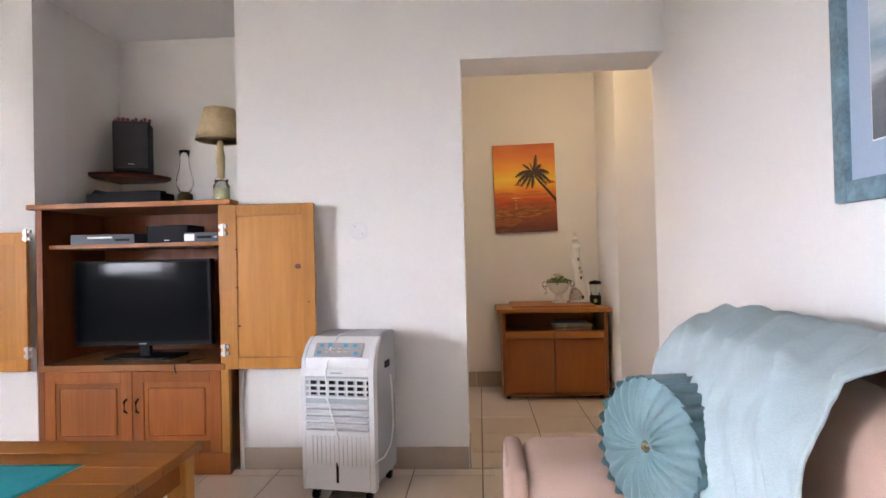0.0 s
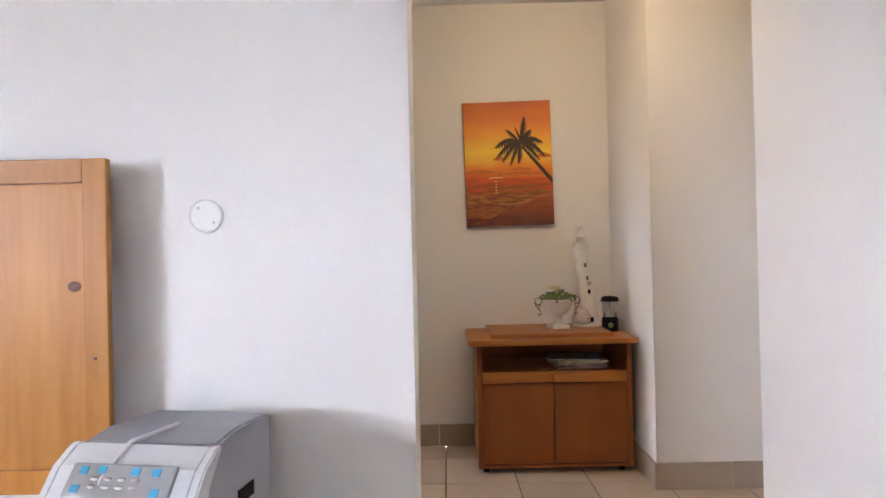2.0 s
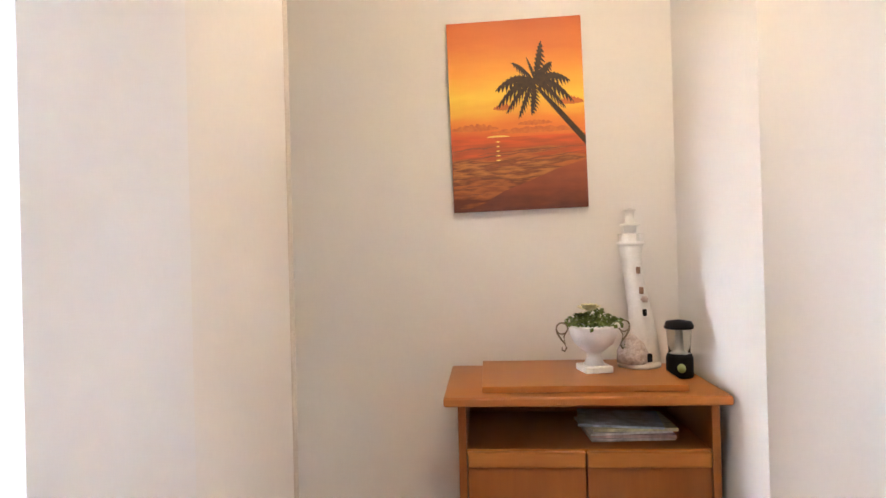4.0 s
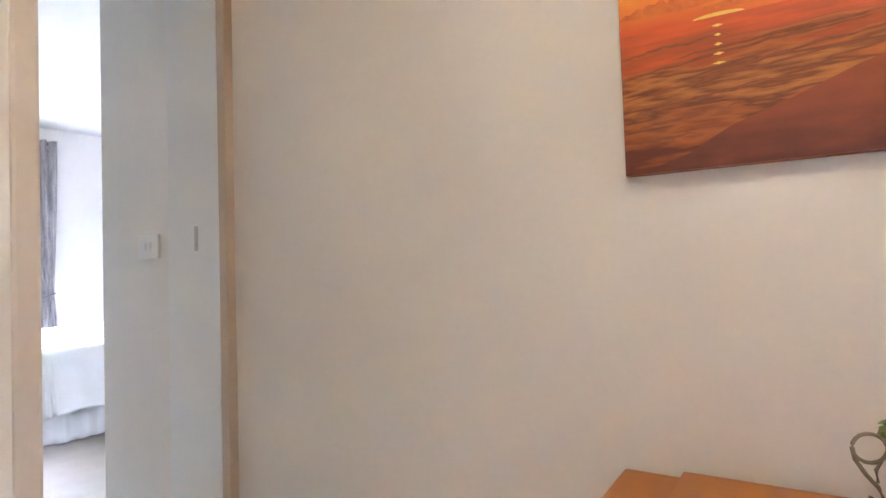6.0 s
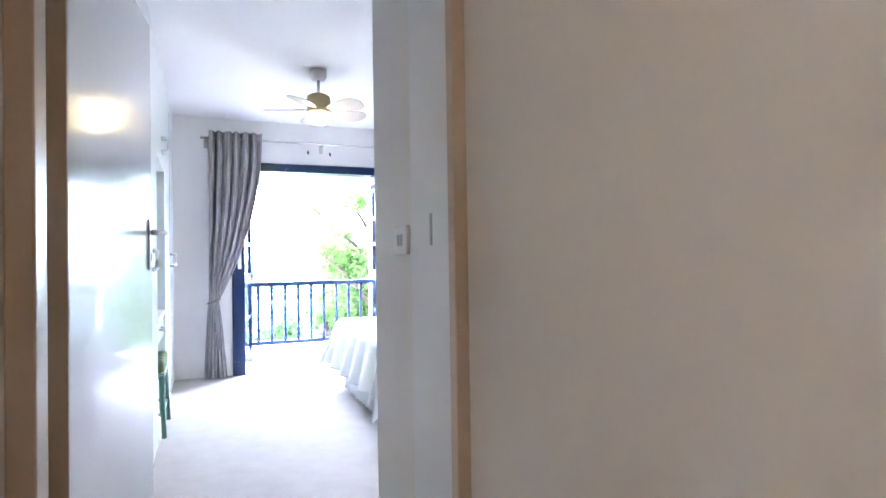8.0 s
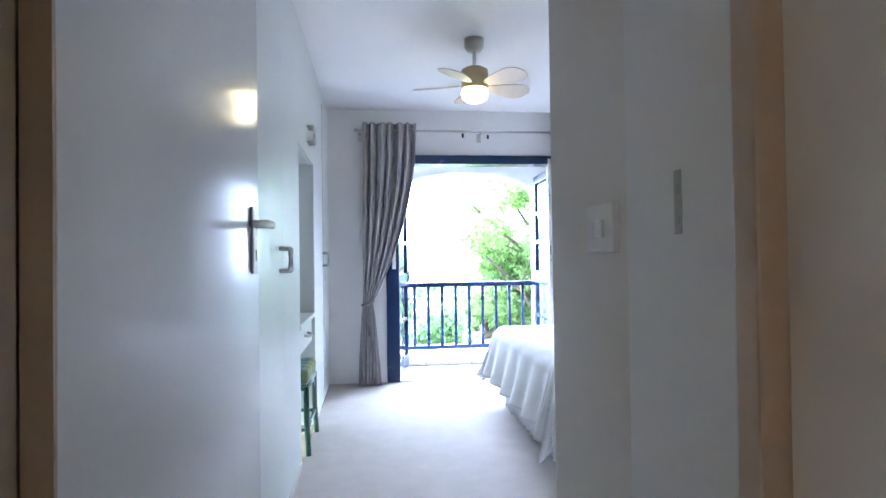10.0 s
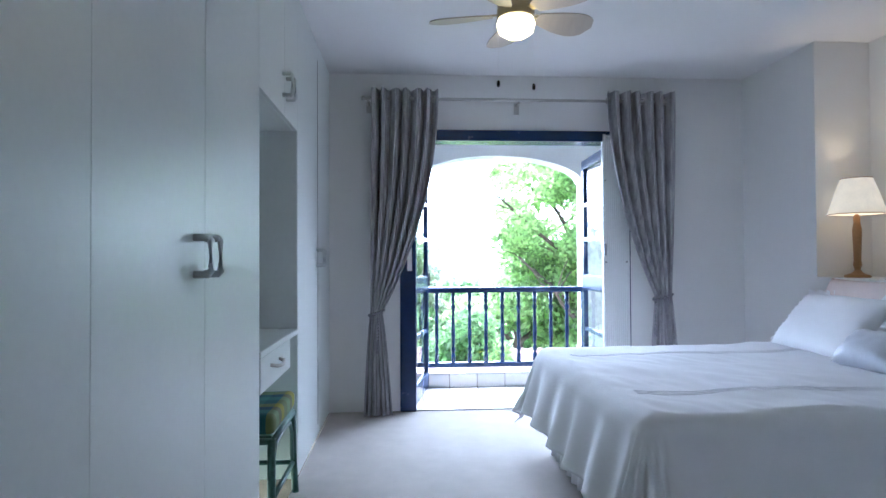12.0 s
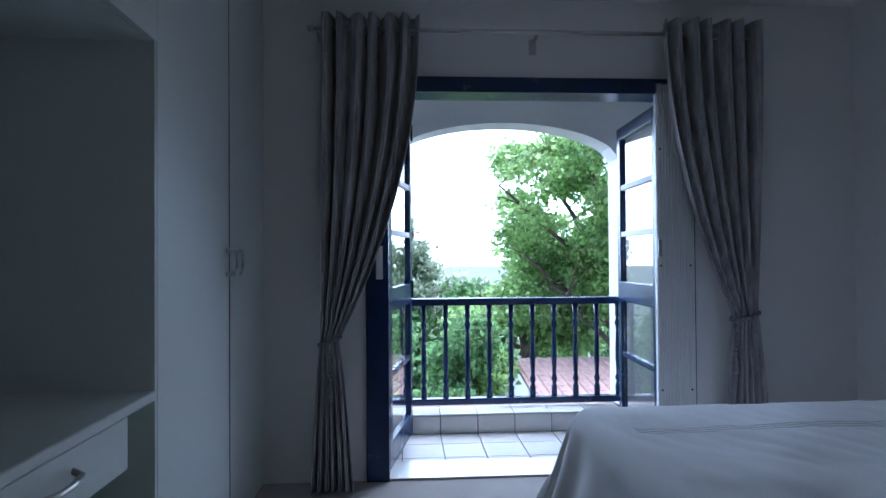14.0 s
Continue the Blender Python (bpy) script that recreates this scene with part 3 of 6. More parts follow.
    for q, (x0, x1, z, hh) in enumerate(((0.001, 0.19, 0.318, 0.026), (0.15, 0.521, 0.302, 0.022), (0.26, 0.40, 0.332, 0.016), (0.17, 0.25, 0.395, 0.022), (0.42, 0.521, 0.405, 0.028))):
        n = 28
        top = [(x0 + (x1 - x0) * k / n, z + hh * math.sin(math.pi * min(1, max(0, k / n))) ** 0.6 * (0.55 + 0.45 * abs(math.sin(k * 0.9 + q)) + 0.25 * noise.noise((k * 0.5, q, 0)))) for k in range(n + 1)]
        low = [(x, z - 0.005 * math.sin(math.pi * k / n) * (1 + noise.noise((k * 0.8, q, 5)))) for k, (x, y) in enumerate(top)]
        flat(top + low[::-1][1:-1], -0.00085 - 0.00002 * q, "cloud_print", cloud_m)


sunset_canvas()


def hall_ceiling_lamp():
    t = thing("hall_ceiling_lamp", "small round frosted glass hall ceiling lamp", "lamp", pose(1.0, 4.05, H))
    part("ceiling_plate", bm_lathe([(0.0, -0.02), (0.09, -0.018), (0.09, 0.0)], 28), WHITE_P, t, "", True)
    part("shade", bm_lathe([(0.085, -0.02), (0.12, -0.05), (0.11, -0.085), (0.06, -0.105), (0.0, -0.11)], 28), glow("lamp_shade_hall", (1.0, 0.78, 0.45), 2.0), t, "", True)


hall_ceiling_lamp()

# ---- lounge things ----


def panel_door(parent, x0, x1, y0, y1, z0, z1, mat, stile=0.065, name="door"):
    """A framed and panelled door; y0 is its face."""
    d = part(name, bm_box(x0 + stile, x1 - stile, y0 + 0.007, y1, z0 + stile, z1 - stile, 0.003), mat, parent)
    for r in ((x0, x0 + stile, z0, z1), (x1 - stile, x1, z0, z1)):
        part("stile", bm_box(r[0], r[1], y0, y1, r[2], r[3], 0.003), mat, d)
    for z in ((z0, z0 + stile), (z1 - stile, z1)):
        part("rail", bm_box(x0 + stile, x1 - stile, y0, y1, z[0], z[1], 0.003), mat, d)
    return d


def armoire():
    t = thing("armoire", "pine television armoire with open upper doors", "armoire", pose(0, 0, 0))
    x0, x1, y0, y1 = -1.905, -0.868, 3.325, 3.86
    part("top", bm_box(x0 - 0.045, x1 + 0.04, y0 - 0.03, y1, 1.418, 1.446, 0.006), PINE_TOP, t)
    part("side_panel", bm_box(x0, x0 + 0.03, y0, y1, 0, 1.418), PINE_SHADED, t)
    part("side_panel", bm_box(x1 - 0.03, x1, y0, y1, 0, 1.418), PINE_SHADED, t)
    part("back_panel", bm_box(x0 + 0.03, x1 - 0.03, y1 - 0.015, y1, 0.05, 1.418), PINE_SHADED, t)
    part("shelf", bm_box(x0 + 0.03, x1 - 0.03, y0 + 0.04, y1 - 0.015, 1.205, 1.228, 0.004), PINE_TOP, t)
    part("tv_shelf", bm_box(x0 + 0.01, x1 - 0.01, y0 - 0.02, y1 - 0.015, 0.548, 0.583, 0.005), PINE_TOP, t)
    part("plinth", bm_box(x0 - 0.005, x1 + 0.008, y0 - 0.012, y0 + 0.02, 0, 0.115, 0.004), PINE_MID, t)
    part("face_post", bm_box(x1 - 0.035, x1 + 0.006, y0 - 0.012, y0 + 0.02, 0.115, 1.418, 0.003), PINE, t)
    part("face_post", bm_box(x0 - 0.004, x0 + 0.03, y0 - 0.012, y0 + 0.02, 0.115, 1.418, 0.003), PINE_SHADED, t)
    xm = (x0 + x1) / 2
    for a, b, s in ((x0 + 0.032, xm - 0.002, 1), (xm + 0.002, x1 - 0.037, -1)):
        d = panel_door(t, a, b, y0 - 0.014, y0 + 0.006, 0.118, 0.546, PINE_MID, 0.06)
        xh = (b - 0.03) if s > 0 else (a + 0.03)
        part("handle", bm_tube([(xh, y0 - 0.016, 0.33), (xh, y0 - 0.035, 0.34), (xh, y0 - 0.035, 0.39), (xh, y0 - 0.016, 0.40)], 0.006, 8), BLACK, d, "dark iron drop handle", True)
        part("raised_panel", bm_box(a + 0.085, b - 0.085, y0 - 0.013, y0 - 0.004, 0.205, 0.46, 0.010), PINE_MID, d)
    d = panel_door(t, x1 + 0.008, -0.386, 3.292, 3.314, 0.555, 1.414, PINE, 0.062, "open_door")
    knot = material("pine_knot", (0.13, 0.04, 0.012), 0.45, vary=0.3, scale=60)
    for x, z, r in ((-0.475, 1.085, 0.016), (-0.44, 1.083, 0.006), (-0.80, 1.18, 0.006), (-0.79, 0.78, 0.007), (-0.80, 0.98, 0.006), (-0.42, 0.90, 0.005)):
        bm = bm_lathe([(0.0, 0), (r, 0), (r * 0.9, 0.0012), (0.0, 0.0014)], 14)
        bm.transform(pose(x, 3.2925 if x > -0.44 or x < -0.78 else 3.2995, z, 90) @ Matrix.Diagonal((1.15, 0.85, 1, 1)))
        part("knot", bm, knot, d, "dark wood knot", True)
    d2 = panel_door(t, -2.44, x0 - 0.042, 3.292, 3.314, 0.555, 1.30, PINE, 0.062, "open_door")
    for x, dd in ((x1 + 0.004, d), (x0 - 0.03, d2)):
        for z in (0.66, 1.285):
            bm = bm_box(x - 0.022, x + 0.022, 3.275, 3.292, z - 0.03, z - 0.012, 0.003)
            bm_box(x - 0.022, x + 0.022, 3.275, 3.292, z + 0.008, z + 0.026, 0.003, bm=bm)
            bm_box(x - 0.008, x + 0.008, 3.268, 3.290, z - 0.034, z + 0.03, 0.003, bm=bm)
            part("hinge", bm, METAL, dd, "bright metal concealed hinge")


armoire()


def television():
    t = thing("television", "black flat screen television on the armoire shelf", "television", pose(-1.435, 3.50, 0.5835))
    part("bezel", bm_box(-0.40, 0.40, 0.0, 0.05, 0.072, 0.555, 0.006), BLACK, t)
    part("screen", bm_box(-0.382, 0.382, -0.003, 0.002, 0.098, 0.540, 0.001), SCREEN, t, "glossy black screen")
    part("badge", bm_box(-0.022, 0.022, -0.003, 0.001, 0.080, 0.087), SILVER, t)
    part("neck", bm_box(-0.03, 0.03, 0.015, 0.05, 0.01, 0.08, 0.005), BLACK, t)
    part("foot", bm_box(-0.20, 0.20, -0.06, 0.13, 0, 0.014, 0.006), BLACK, t)


television()


def box_thing(name, label, cat, x0, x1, y0, y1, z0, z1, mat, bits, bevel=0.004):
    t = thing(name, label, cat)
    part("case", bm_box(x0, x1, y0, y1, z0, z1, bevel), mat, t)
    for n, b, m in bits:
        part(n, bm_box(*b, 0.001), m, t)
    return t


DARK_SILVER = material("gunmetal_plastic", (0.055, 0.062, 0.075), 0.42, vary=0.05, spec=0.35)
box_thing("dvd_player", "slim silver disc player on the armoire shelf", "disc player", -1.80, -1.43, 3.43, 3.68, 1.2285, 1.285, DARK_SILVER, [("disc_tray", (-1.70, -1.56, 3.426, 3.432, 1.262, 1.272), WHITE_P), ("display", (-1.54, -1.46, 3.426, 3.432, 1.245, 1.258), BLACK)])
box_thing("centre_speaker", "black centre speaker on the armoire shelf", "speaker", -1.40, -1.16, 3.50, 3.70, 1.2285, 1.33, BLACK, [("badge", (-1.30, -1.27, 3.497, 3.501, 1.243, 1.248), SILVER)])
box_thing("satellite_decoder", "grey satellite decoder on the armoire shelf", "decoder", -1.135, -0.935, 3.40, 3.60, 1.2285, 1.28, DARK_SILVER, [("display", (-1.06, -0.98, 3.396, 3.402, 1.247, 1.262), BLACK), ("button", (-0.965, -0.95, 3.396, 3.402, 1.25, 1.258), SILVER), ("front_strip", (-1.13, -1.075, 3.396, 3.402, 1.236, 1.272), SILVER)])


def cd_radio():
    t = thing("portable_stereo", "low black portable stereo on top of armoire", "stereo", pose(-1.60, 3.66, 1.4465))
    part("case", bm_box(-0.22, 0.235, -0.07, 0.09, 0, 0.085, 0.012, 3), BLACK, t)
    part("front_grille", bm_box(-0.20, 0.215, -0.074, -0.069, 0.012, 0.06, 0.002), BLACK, t)
    part("carry_handle", bm_tube([(-0.22, 0, 0.085), (-0.20, -0.01, 0.105), (-0.12, -0.012, 0.09), (0.18, -0.012, 0.09), (0.225, 0, 0.085)], 0.012, 8), BLACK, t, "", True)
    part("badge", bm_box(-0.05, -0.01, -0.076, -0.073, 0.022, 0.03), SILVER, t)


cd_radio()


def corner_speaker():
    bm = bmesh.new()
    prof = [(0.25, 1.664), (0.30, 1.667), (0.335, 1.680), (0.340, 1.694), (0.332, 1.704)]
    rings = []
    for r, z in prof:
        rings.append([bm.verts.new((-1.978, 4.198, z))] + [bm.verts.new((-1.978 + r * 1.04 * math.sin(k / 16 * math.pi / 2), 4.198 - r * 1.04 * math.cos(k / 16 * math.pi / 2), z)) for k in range(17)])
    for a, b in zip(rings, rings[1:]):
        for k in range(18):
            bm.faces.new((a[k], a[(k + 1) % 18], b[(k + 1) % 18], b[k]))
    bm.faces.new(list(reversed(rings[0])))
    bm.faces.new(rings[-1])
    tagged(part("corner_shelf", bm, DARK_WOOD), "dark red wooden corner shelf fixed to the walls", "shelf")
    t = thing("loudspeaker", "black box loudspeaker on the corner shelf", "speaker", pose(-1.745, 3.955, 1.7045, 0, 0, 22))
    part("cabinet", bm_box(-0.105, 0.105, -0.08, 0.10, 0, 0.315, 0.006), BLACK, t)
    part("grille", bm_box(-0.098, 0.098, -0.090, -0.079, 0.02, 0.305, 0.004), material("speaker_cloth", (0.03, 0.028, 0.03), 0.95, vary=0.2, fine=400, bump=0.5), t)
    part("badge", bm_box(-0.018, 0.018, -0.092, -0.089, 0.04, 0.046), SILVER, t)
    bm = bmesh.new()
    rng = random.Random(8)
    for k in range(9):
        x = -0.10 + 0.2 * k / 8
        bm_lathe([(0.0, 0), (0.006, 0.003), (rng.uniform(0.010, 0.016), 0.014), (0.008, 0.026), (0.0, 0.030)], 8, bm, (x, rng.uniform(-0.05, 0.0), 0.315 + rng.uniform(0, 0.006)))
    bm_box(-0.10, 0.10, -0.06, 0.02, 0.315, 0.321, bm=bm)
    o = tagged(part("shell_garland", bm, material("dried_red", (0.20, 0.06, 0.04), 0.7, vary=0.3)), "small reddish brown shells lying on the loudspeaker", "ornament")
    o.matrix_world = pose(-1.745, 3.955, 1.7052, 0, 0, 22)


corner_speaker()


def table_lamp(m, name, label, shade_mat, stem_mat, base_z, shade, glass_foot):
    t = thing(name, label, "lamp", m)
    r0, r1, z0, z1 = shade
    if glass_foot:
        part("base", bm_lathe([(0.048, 0), (0.05, 0.01), (0.045, 0.02), (0.05, 0.035), (0.044, 0.06), (0.03, 0.075), (0.016, 0.085)], 24), STONEWARE, t, "", True)
    else:
        part("base", bm_lathe([(0.07, 0), (0.072, 0.012), (0.05, 0.022), (0.03, 0.03), (0.016, 0.05)], 24), stem_mat, t, "", True)
    part("stem", bm_lathe([(0.016, base_z), (0.024, base_z + 0.03), (0.020, base_z + 0.06), (0.026, z0 - 0.10), (0.018, z0 - 0.05), (0.020, z0 - 0.02), (0.010, z0), (0.010, z0 + 0.06), (0.0, z0 + 0.061)], 20), stem_mat, t, "", True)
    bm = bmesh.new()
    bm_lathe([(r0, z0), (r0 * 0.72 + r1 * 0.28, z0 + 0.3 * (z1 - z0)), (r0 * 0.42 + r1 * 0.58, z0 + 0.62 * (z1 - z0)), (r1, z1), (r1 - 0.003, z1), (r0 - 0.004, z0)], 72, bm, ribs=36, rib_depth=0.012)
    part("shade", bm, shade_mat, t, "pleated cloth shade", True)
    for r, z in ((r0, z0), (r1, z1)):
        part("shade_trim", bm_tube([(r * 1.012 * math.cos(k / 32 * 2 * math.pi), r * 1.012 * math.sin(k / 32 * 2 * math.pi), z) for k in range(33)], 0.003, 6), stem_mat, t)
    return t


SHADE = material("straw_shade", (0.55, 0.42, 0.25), 0.8, vary=0.12, scale=18, bump=0.2)
table_lamp(pose(-1.02, 3.62, 1.4465), "table_lamp", "turned cream table lamp with pleated straw shade", SHADE, material("cream_wood", (0.60, 0.45, 0.24), 0.4, vary=0.08), 0.085, (0.135, 0.085, 0.375, 0.555), True)


def oil_lamp():
    t = thing("oil_lamp", "antique glass oil lamp on top of armoire", "oil lamp", pose(-1.225, 3.60, 1.4465) @ Matrix.Diagonal((1.4, 1.4, 1.42, 1)))
    part("font", bm_lathe([(0.036, 0), (0.034, 0.006), (0.016, 0.014), (0.030, 0.026), (0.030, 0.045), (0.014, 0.056), (0.0, 0.057)], 20), material("old_brass", (0.20, 0.16, 0.09), 0.4, metal=0.9), t, "dark brass burner", True)
    part("chimney", bm_lathe([(0.022, 0.056), (0.034, 0.085), (0.034, 0.11), (0.022, 0.15), (0.017, 0.19), (0.022, 0.225), (0.021, 0.225), (0.016, 0.19), (0.021, 0.15), (0.033, 0.11), (0.033, 0.085), (0.021, 0.058)], 24), GLASS, t, "clear glass chimney", True)


oil_lamp()


def candle_jar():
    t = thing("candle_jar", "glass jar candle with pale green wax", "candle", pose(-0.945, 3.46, 1.4465))
    part("jar", bm_lathe([(0.042, 0), (0.044, 0.01), (0.044, 0.09), (0.034, 0.105), (0.034, 0.115)], 24), glass("jar_glass", (1, 1, 0.98), 0.02), t, "", True).visible_shadow = False
    part("wax", bm_lathe([(0.0, 0.006), (0.040, 0.006), (0.040, 0.075), (0.0, 0.077)], 24), material("green_wax", (0.66, 0.64, 0.38), 0.5), t, "", True)
    part("lid", bm_lathe([(0.036, 0.112), (0.037, 0.128), (0.0, 0.13)], 24), GLASS, t, "", True)


candle_jar()
o = part("tea_light", bm_lathe([(0.0, 0), (0.020, 0), (0.021, 0.014), (0.017, 0.015), (0.0, 0.012)], 18), WHITE_P, smooth=True)
o.matrix_world = pose(-1.80, 3.42, 1.4465)
tagged(o, "small white tea light on top of armoire", "candle")
cable = [(-1.10, 3.52, 0.60), (-1.06, 3.45, 0.588), (-1.12, 3.38, 0.587), (-1.08, 3.335, 0.588), (-1.13, 3.318, 0.587), (-1.15, 3.305, 0.584), (-1.145, 3.298, 0.560), (-1.14, 3.302, 0.535)]
tagged(part("television_cable", bm_tube(cable, 0.003, 6), BLACK, smooth=True), "thin black cable hanging over television shelf", "cable")


COOLER = material("cooler_plastic", (0.68, 0.69, 0.70), 0.35, vary=0.02)


def air_cooler():
    t = thing("air_cooler", "white and grey portable air cooler on castors", "air cooler", pose(-0.368, 2.985, 0.0, 0, 0, -9) @ Matrix.Diagonal((1.03, 1.05, 0.968, 1)))
    W, D = 0.335, 0.36
    prof = [(0.0, 0.065), (0.0, 0.60), (0.012, 0.675), (0.055, 0.735), (0.12, 0.772), (0.20, 0.785), (D, 0.775), (D, 0.065)]

    def extrude(pf, x0, x1, name, mat, bevel=0.0):
        bm = bmesh.new()
        a = [bm.verts.new((x0, y, z)) for y, z in pf]
        b = [bm.verts.new((x1, y, z)) for y, z in pf]
        n = len(pf)
        bm.faces.new(a)
        bm.faces.new(b[::-1])
        for k in range(n):
            bm.faces.new((a[k], b[k], b[(k + 1) % n], a[(k + 1) % n]))
        if bevel:
            bmesh.ops.bevel(bm, geom=bm.edges[:], offset=bevel, segments=2, affect="EDGES")
        return part(name, bm, mat, t)

    extrude(prof, 0.012, W - 0.012, "body", material("cooler_grey", (0.36, 0.37, 0.40), 0.4, vary=0.03), 0.006)
    cheek = [(-0.006, 0.06), (-0.006, 0.60), (0.006, 0.68), (0.05, 0.742), (0.10, 0.775), (0.12, 0.772), (0.06, 0.70), (0.045, 0.60), (0.045, 0.06)]
    extrude(cheek, -0.004, 0.018, "side_cheek", COOLER, 0.004)
    extrude(cheek, W - 0.018, W + 0.004, "side_cheek", COOLER, 0.004)
    hood = [(-0.004, 0.60), (-0.004, 0.635), (0.008, 0.683), (0.052, 0.743), (0.105, 0.774), (0.115, 0.770), (0.06, 0.735), (0.018, 0.68), (0.01, 0.60)]
    extrude(hood, 0.018, W - 0.018, "hood", COOLER)
    m = pose(W / 2, 0.012, 0.682, -36)
    cp = bm_box(-0.115, 0.115, -0.012, 0.0, 0.004, 0.078, 0.004)
    cp.transform(m)
    panel = part("control_panel", cp, material("panel_grey", (0.42, 0.42, 0.42), 0.35, metal=0.4), t, "grey control panel")
    sticker = material("blue_print", (0.08, 0.40, 0.66), 0.4)
    for x, z in ((-0.085, 0.062), (-0.045, 0.064), (0.03, 0.062), (0.075, 0.062), (-0.09, 0.024), (0.085, 0.022)):
        b = bm_box(x - 0.009, x + 0.009, -0.0135, -0.0115, z - 0.008, z + 0.008)
        b.transform(m)
        part("key_symbol", b, sticker, panel, "blue printed symbol")
    for k in range(8):
        b = bm_lathe([(0.0, 0), (0.009, 0), (0.007, 0.003), (0.0, 0.004)], 10)
        b.transform(m @ pose(-0.055 + 0.03 * (k % 4), -0.012, 0.030 + 0.016 * (k // 4), 90) @ Matrix.Diagonal((1.1, 0.5, 1, 1)))
        part("push_button", b, METAL, panel, "", True)
    part("maker_mark", bm_box(W / 2 - 0.028, W / 2 + 0.028, -0.0052, -0.0035, 0.612, 0.619), GREY_P, t)
    part("outlet_recess", bm_box(0.020, W - 0.020, -0.001, 0.004, 0.345, 0.598), GREY_P, t)
    for z in (0.585, 0.557, 0.529, 0.501):
        part("slat", bm_box(0.022, W - 0.022, -0.010, 0.0, z - 0.005, z + 0.005, 0.002), COOLER, t)
    for k in range(7):
        x = 0.035 + k * 0.044
        part("fin", bm_box(x, x + 0.006, -0.006, 0.0, 0.497, 0.59), COOLER, t)
    for k in range(7):
        x = 0.043 + k * 0.044
        part("vent_hole", bm_box(x, x + 0.026, -0.003, 0.0, 0.512, 0.580), BLACK, t)
    for z in (0.468, 0.436, 0.404, 0.372):
        b = bm_box(0.022, W - 0.022, -0.026, 0.0, -0.004, 0.004, 0.002)
        b.transform(pose(0, 0, z, 28))
        part("louvre", b, COOLER, t)
    part("tank_front", bm_box(0.018, W - 0.018, -0.008, 0.006, 0.065, 0.343, 0.004), COOLER, t)
    for k in range(13):
        x = 0.045 + k * 0.0205
        part("rib", bm_box(x, x + 0.007, -0.012, -0.007, 0.18, 0.32, 0.002), COOLER, t)
    part("water_gauge", bm_box(W / 2 - 0.008, W / 2 + 0.004, -0.0105, -0.0075, 0.10, 0.195, 0.001), BLACK, t, "dark water level window")
    # No hollow is cut: a black patch draws the grip's inner shade.
    part("side_grip", bm_box(W - 0.013, W - 0.009, 0.20, 0.27, 0.60, 0.635, 0.001), BLACK, t, "black patch for the shade in the grip recess")
    for x in (0.04, W - 0.04):
        for y in (0.04, D - 0.04):
            b = bm_lathe([(0.0, -0.011), (0.024, -0.011), (0.026, 0), (0.024, 0.011), (0.0, 0.011)], 16)
            b.transform(pose(x, y, 0.026, 0, 90, 0))
            c = part("castor", b, BLACK, t, "", True)
            part("castor_fork", bm_box(x - 0.015, x + 0.015, y - 0.012, y + 0.012, 0.045, 0.068), GREY_P, t)
    cord = [(W * 0.55, 0.20, 0.792), (W * 0.42, 0.10, 0.782), (W * 0.38, 0.03, 0.725), (W * 0.36, -0.015, 0.62), (W * 0.40, -0.032, 0.50), (W * 0.46, -0.032, 0.42), (W * 0.5, -0.02, 0.35), (W * 0.53, -0.014, 0.30)]
    part("cord", bm_tube(cord, 0.0045, 7), WHITE_P, t, "white power cord", True)
    cord = [(W + 0.0, 0.25, 0.56), (W + 0.006, 0.25, 0.48), (W + 0.012, 0.24, 0.30), (W + 0.010, 0.20, 0.22), (W + 0.006, 0.12, 0.185), (W + 0.003, 0.0, 0.20)]
    part("cord", bm_tube(cord, 0.0045, 7), WHITE_P, t, "white power cord", True)


air_cooler()

bm = bm_lathe([(0.0, 0), (0.047, 0), (0.047, 0.006), (0.043, 0.009), (0.039, 0.007), (0.0, 0.007)], 36)
bm.transform(pose(-0.172, 3.3995, 1.266, 90))
plate = tagged(part("junction_cover", bm, WHITE_P, smooth=False), "round painted junction box cover on the wall", "cover")
for dx, dz in ((-0.02, 0.022), (0.022, -0.018)):
    b = bm_lathe([(0.0, 0), (0.004, 0), (0.003, 0.0015), (0.0, 0.002)], 8)
    b.transform(pose(-0.172 + dx, 3.3925, 1.266 + dz, 90))
    part("screw", b, METAL, plate)
tagged(part("cable_trunking", bm_box(-0.835, -0.815, 3.378, 3.399, 0.0, 0.555, 0.003), WALL), "white cable trunking beside the armoire", "trunking")


def coffee_table():
    t = thing("coffee_table", "solid pine coffee table with square legs", "table", pose(0, 0, 0, 0, 0, 0))
    x0, x1, y0, y1 = -1.85, -0.575, 1.72, 2.42
    for k in range(5):
        a = y0 + (y1 - y0) * k / 5
        part("top_plank", bm_box(x0, x1, a, a + (y1 - y0) / 5 - 0.0012, 0.425, 0.46, 0.004), PINE_TOP, t)
    for x in (x0 + 0.02, x1 - 0.09):
        for y in (y0 + 0.02, y1 - 0.09):
            part("leg", bm_box(x, x + 0.07, y, y + 0.07, 0, 0.425, 0.005), PINE, t)
    part("apron", bm_box(x0 + 0.09, x1 - 0.09, y1 - 0.07, y1 - 0.045, 0.33, 0.425), PINE_MID, t)
    part("apron", bm_box(x0 + 0.09, x1 - 0.09, y0 + 0.045, y0 + 0.07, 0.33, 0.425), PINE_MID, t)
    part("apron", bm_box(x1 - 0.065, x1 - 0.04, y0 + 0.09, y1 - 0.09, 0.33, 0.425), PINE_MID, t)


